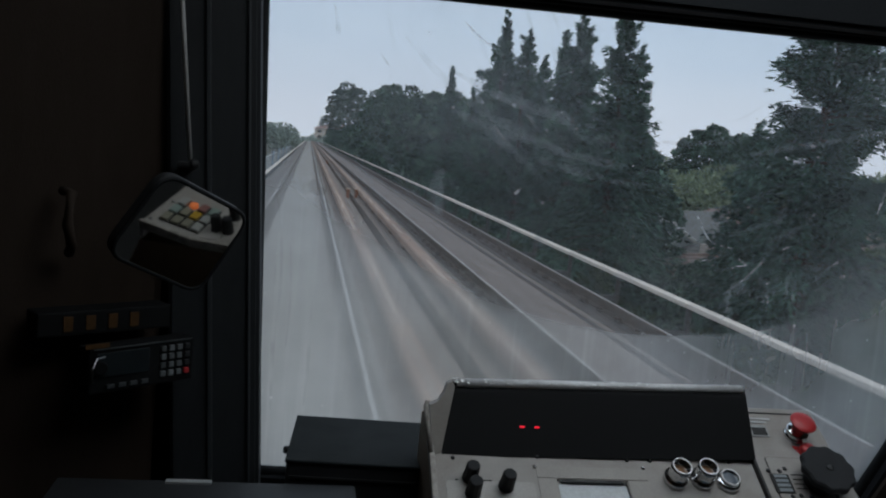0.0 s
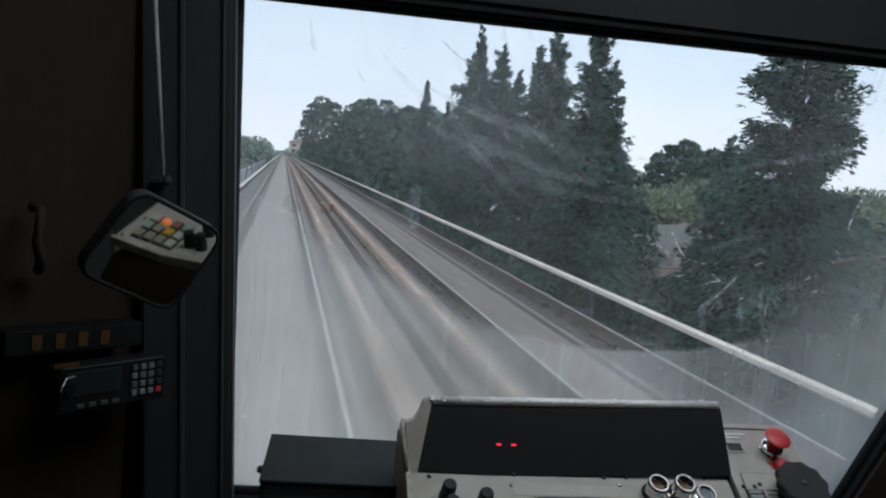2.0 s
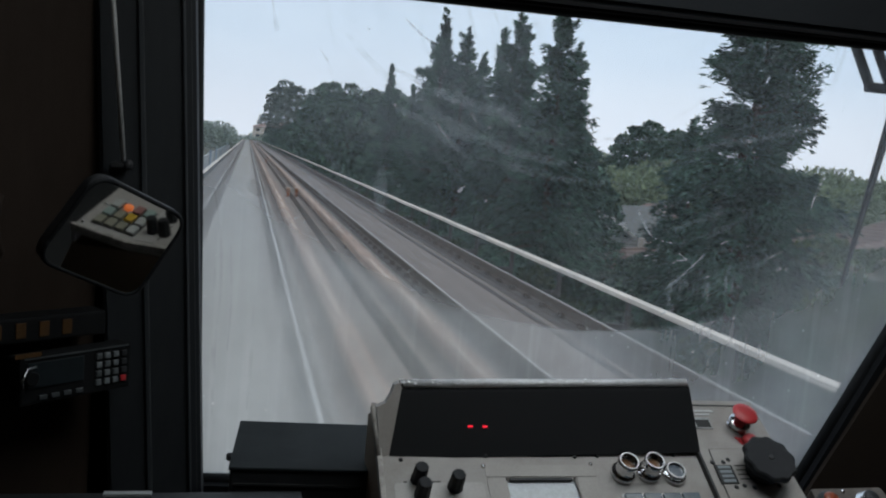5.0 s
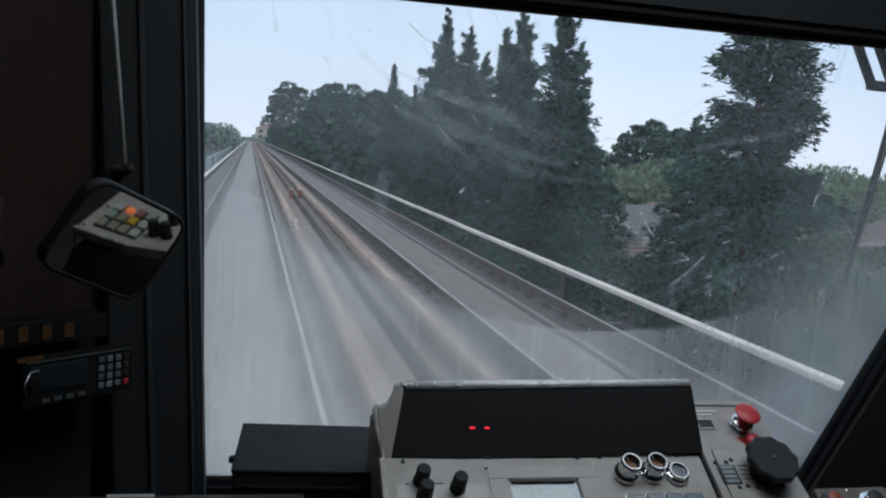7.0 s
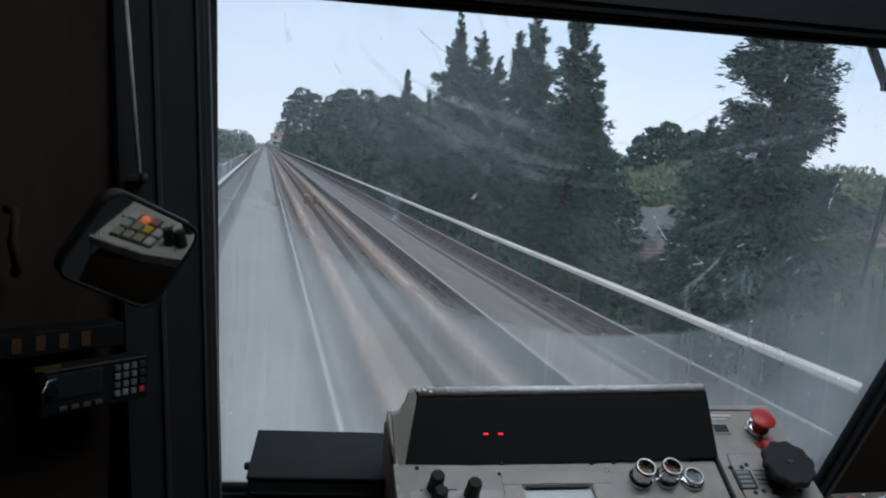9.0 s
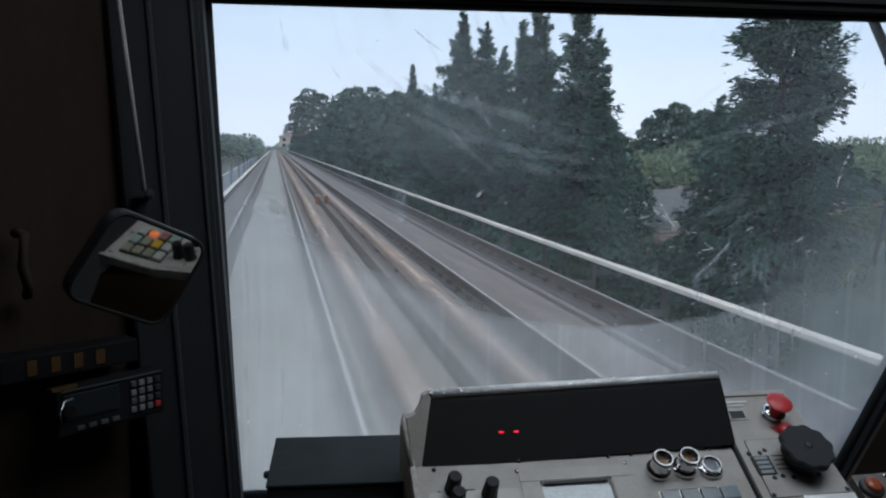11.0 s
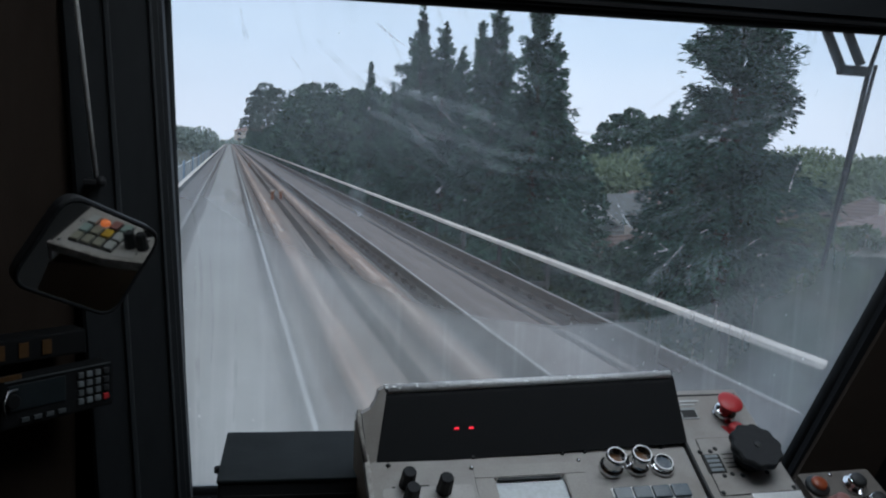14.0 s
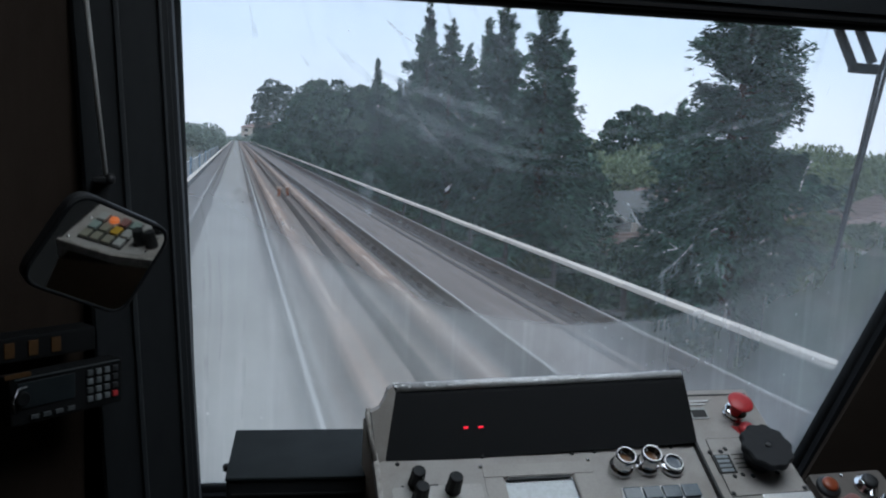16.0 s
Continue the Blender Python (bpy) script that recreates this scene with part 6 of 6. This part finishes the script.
# ---- houses ----
def house(x, y, w, d, h, turn, roof, label):
    """A single-storey house with a hipped tile roof, eaves, windows, a door and a chimney."""
    hs = thing("house", label, "house", "houses below the viaduct", at=(0, 0, 0))
    hs.matrix_basis = pose(x, y, -7.0, 0, 0, turn)
    part("wall", block(bmesh.new(), (0, 0, h / 2), (w, d, h), 0.03), STUCCO, hs)
    r = bmesh.new()
    e, rise = 0.6, min(w, d) * 0.26
    W, D = w / 2 + e, d / 2 + e
    ridge = max(0.5, W - D * 0.8)
    vs = [r.verts.new(p) for p in ((-W, -D, h), (W, -D, h), (W, D, h), (-W, D, h), (-ridge, 0, h + rise), (ridge, 0, h + rise),
                                   (-W, -D, h - 0.18), (W, -D, h - 0.18), (W, D, h - 0.18), (-W, D, h - 0.18))]
    for q in ((0, 1, 5, 4), (1, 2, 5), (2, 3, 4, 5), (3, 0, 4), (0, 6, 7, 1), (1, 7, 8, 2), (2, 8, 9, 3), (3, 9, 6, 0), (9, 8, 7, 6)):
        r.faces.new([vs[i] for i in q])
    rf = part("roof", r, roof, hs, "low hipped tile roof")
    part("fascia", block(bmesh.new(), (0, -D - 0.02, h - 0.09), (2 * W, 0.05, 0.2)), WHITE_PAINT, rf, "white eaves board")
    part("fascia", block(bmesh.new(), (-W - 0.02, 0, h - 0.09), (0.05, 2 * D, 0.2)), WHITE_PAINT, rf, "white eaves board")
    courses = bmesh.new()
    for k in range(1, 9):
        f = k / 9
        z = h + rise * f + 0.015
        a, b = W + (ridge - W) * f, D * (1 - f)
        for sgn in (-1, 1):
            block(courses, (0, sgn * b, z), (2 * a, 0.07, 0.035))
            block(courses, (sgn * a, 0, z), (0.07, 2 * b, 0.035))
    part("tile_course", courses, SHINGLE_EDGE, rf, "raised edges of the tile courses, shadow lines in their colour")
    part("ridge_cap", block(bmesh.new(), (0, 0, h + rise + 0.02), (2 * ridge, 0.3, 0.12), 0.03), roof, rf)
    part("chimney", block(bmesh.new(), (w * 0.22, d * 0.1, h + rise * 0.9), (0.7, 0.7, 1.3), 0.03), STUCCO, rf)
    for sx, sy, face in ((-w * 0.28, -d / 2, 0), (w * 0.25, -d / 2, 0), (-w / 2, 0, 1), (w / 2, 0.1 * d, 1)):
        win = bmesh.new()
        size = (1.6, 0.08, 1.2) if face == 0 else (0.08, 1.6, 1.2)
        block(win, (sx, sy, h * 0.55), size, 0.01)
        wi = part("window", win, WHITE_PAINT, hs)
        pane = bmesh.new()
        size = (1.36, 0.1, 0.96) if face == 0 else (0.1, 1.36, 0.96)
        block(pane, (sx, sy, h * 0.55), size)
        part("pane", pane, PANE, wi)
    part("door", block(bmesh.new(), (0.2, -d / 2, 1.05), (1.0, 0.1, 2.1), 0.01), WHITE_PAINT, hs)
    return hs


for row in ((22.4, 45, 7.5, 6, 2.9, 30, ROOF, "small pale stucco house with a brown tile roof among trees"), (27.2, 51, 8, 6.5, 3.0, -20, ROOF_GREY, "pale stucco house with a grey shingle roof among trees"), (32, 66, 13, 9, 3.0, -14, ROOF, "pale stucco house with a terracotta hipped roof"),
            (41, 78, 14, 10, 3.1, 30, ROOF_PALE, "pale stucco house with a pinkish tile roof"), (44, 58, 13, 9, 3.0, 60, ROOF, "pale stucco house with a terracotta hipped roof"),
            (50, 98, 15, 10, 3.1, 10, ROOF_PALE, "pale stucco house with a pinkish tile roof"), (36, 92, 13, 10, 3.0, 5, ROOF, "pale stucco house with a brown tile roof among trees"),
            (66, 76, 15, 11, 3.1, 40, ROOF, "pale stucco house with a terracotta hipped roof"), (58, 62, 12, 9, 3.0, 75, ROOF_PALE, "pale stucco house with a pinkish tile roof"),
            (72, 100, 14, 10, 3.0, 20, ROOF, "pale stucco house with a brown tile roof among trees"), (62, 118, 14, 10, 3.0, -20, ROOF, "pale stucco house with a terracotta hipped roof")):
    house(*row)


def gabled_house(x, y, turn):
    """A small sided house with a steep gable, barge boards, windows and a porch step."""
    hs = thing("house", "small pale green sided house with a grey gabled roof", "house", "houses below the viaduct")
    hs.matrix_basis = pose(x, y, -7.0, 0, 0, turn)
    w, d, h, rise = 6.4, 8.0, 4.2, 1.9
    walls = bmesh.new()
    prism(walls, [(-w / 2, 0), (w / 2, 0), (w / 2, h), (0, h + rise), (-w / 2, h)], -d / 2, d / 2)
    part("wall", walls, SIDING, hs)
    for s in (-1, 1):
        rf = bmesh.new()
        prism(rf, [(0, h + rise + 0.05), (s * (w / 2 + 0.5), h - 0.25), (s * (w / 2 + 0.5), h - 0.10), (0, h + rise + 0.22)], -d / 2 - 0.45, d / 2 + 0.45)
        ro = part("roof", rf, ROOF_GREY, hs, "grey shingle roof slope")
        bb = bmesh.new()
        prism(bb, [(0, h + rise - 0.06), (s * (w / 2 + 0.52), h - 0.36), (s * (w / 2 + 0.52), h - 0.12), (0, h + rise + 0.20)], -d / 2 - 0.52, -d / 2 - 0.46)
        part("barge_board", bb, WHITE_PAINT, ro, "white barge board")
    for cx, cz in ((-1.5, 2.6), (1.5, 2.6), (0, 4.7)):
        wi = part("window", block(bmesh.new(), (cx, -d / 2 - 0.02, cz), (1.1, 0.1, 1.2), 0.01), WHITE_PAINT, hs)
        part("pane", block(bmesh.new(), (cx, -d / 2 - 0.04, cz), (0.88, 0.1, 0.98)), PANE, wi)
    part("door", block(bmesh.new(), (-w / 2, 1.0, 1.05), (0.1, 0.95, 2.1), 0.01), WHITE_PAINT, hs)


gabled_house(27.5, 57.5, -52)


def apartment():
    ap = thing("apartment_building", "distant pale apartment block with a red tile roof", "building", at=(26, 560, -7))
    base = Matrix.Translation((-26, -560, 7))
    obs = [part("wall", block(bmesh.new(), (26, 560, 0.5), (46, 14, 15), 0.1), STUCCO, ap)]
    r = bmesh.new()
    vs = [r.verts.new(p) for p in ((2, 552, 8), (50, 552, 8), (50, 568, 8), (2, 568, 8), (10, 560, 11.2), (42, 560, 11.2))]
    for q in ((0, 1, 5, 4), (1, 2, 5), (2, 3, 4, 5), (3, 0, 4), (3, 2, 1, 0)):
        r.faces.new([vs[i] for i in q])
    obs.append(part("roof", r, ROOF_PALE, ap, "red tile roof"))
    for i in range(9):
        for j in range(4):
            obs.append(part("window", block(bmesh.new(), (6 + 5 * i, 552.95, -4.2 + 3.4 * j), (2.2, 0.2, 1.6)), PANE, ap))
    for o in obs:
        o.matrix_parent_inverse = base


apartment()


def side_yard():
    """Pale yard wall with blue panels beyond the near edge."""
    yard = bmesh.new()
    block(yard, (-5.8, 260, -6.96), (6.2, 500, 0.06))
    tagged(part("yard_paving", yard, YARD), "pale concrete yard beside the viaduct", "pavement", kind="structure")
    wall = thing("yard_wall", "pale yard wall with slim posts and blue panels", "wall", at=(-9.2, 290, -7))
    base = Matrix.Translation((9.2, -290, 7))
    obs = [part("wall_body", block(bmesh.new(), (-9.2, 290, -5.2), (0.4, 430, 3.6), 0.05), YARD, wall)]
    for i in range(48):
        y = 80 + 8.8 * i
        if i % 4 == 0:
            obs.append(part("post", block(bmesh.new(), (-8.97, y, -4.4), (0.12, 0.5, 5.2), 0.02), POSTDARK, wall))
        if i % 5 == 1:
            obs.append(part("blue_panel", block(bmesh.new(), (-8.96, y + 4.2, -4.7), (0.1, 5.0, 4.2), 0.03), WALLBLUE, wall, "blue painted panel"))
    for o in obs:
        o.matrix_parent_inverse = base


side_yard()
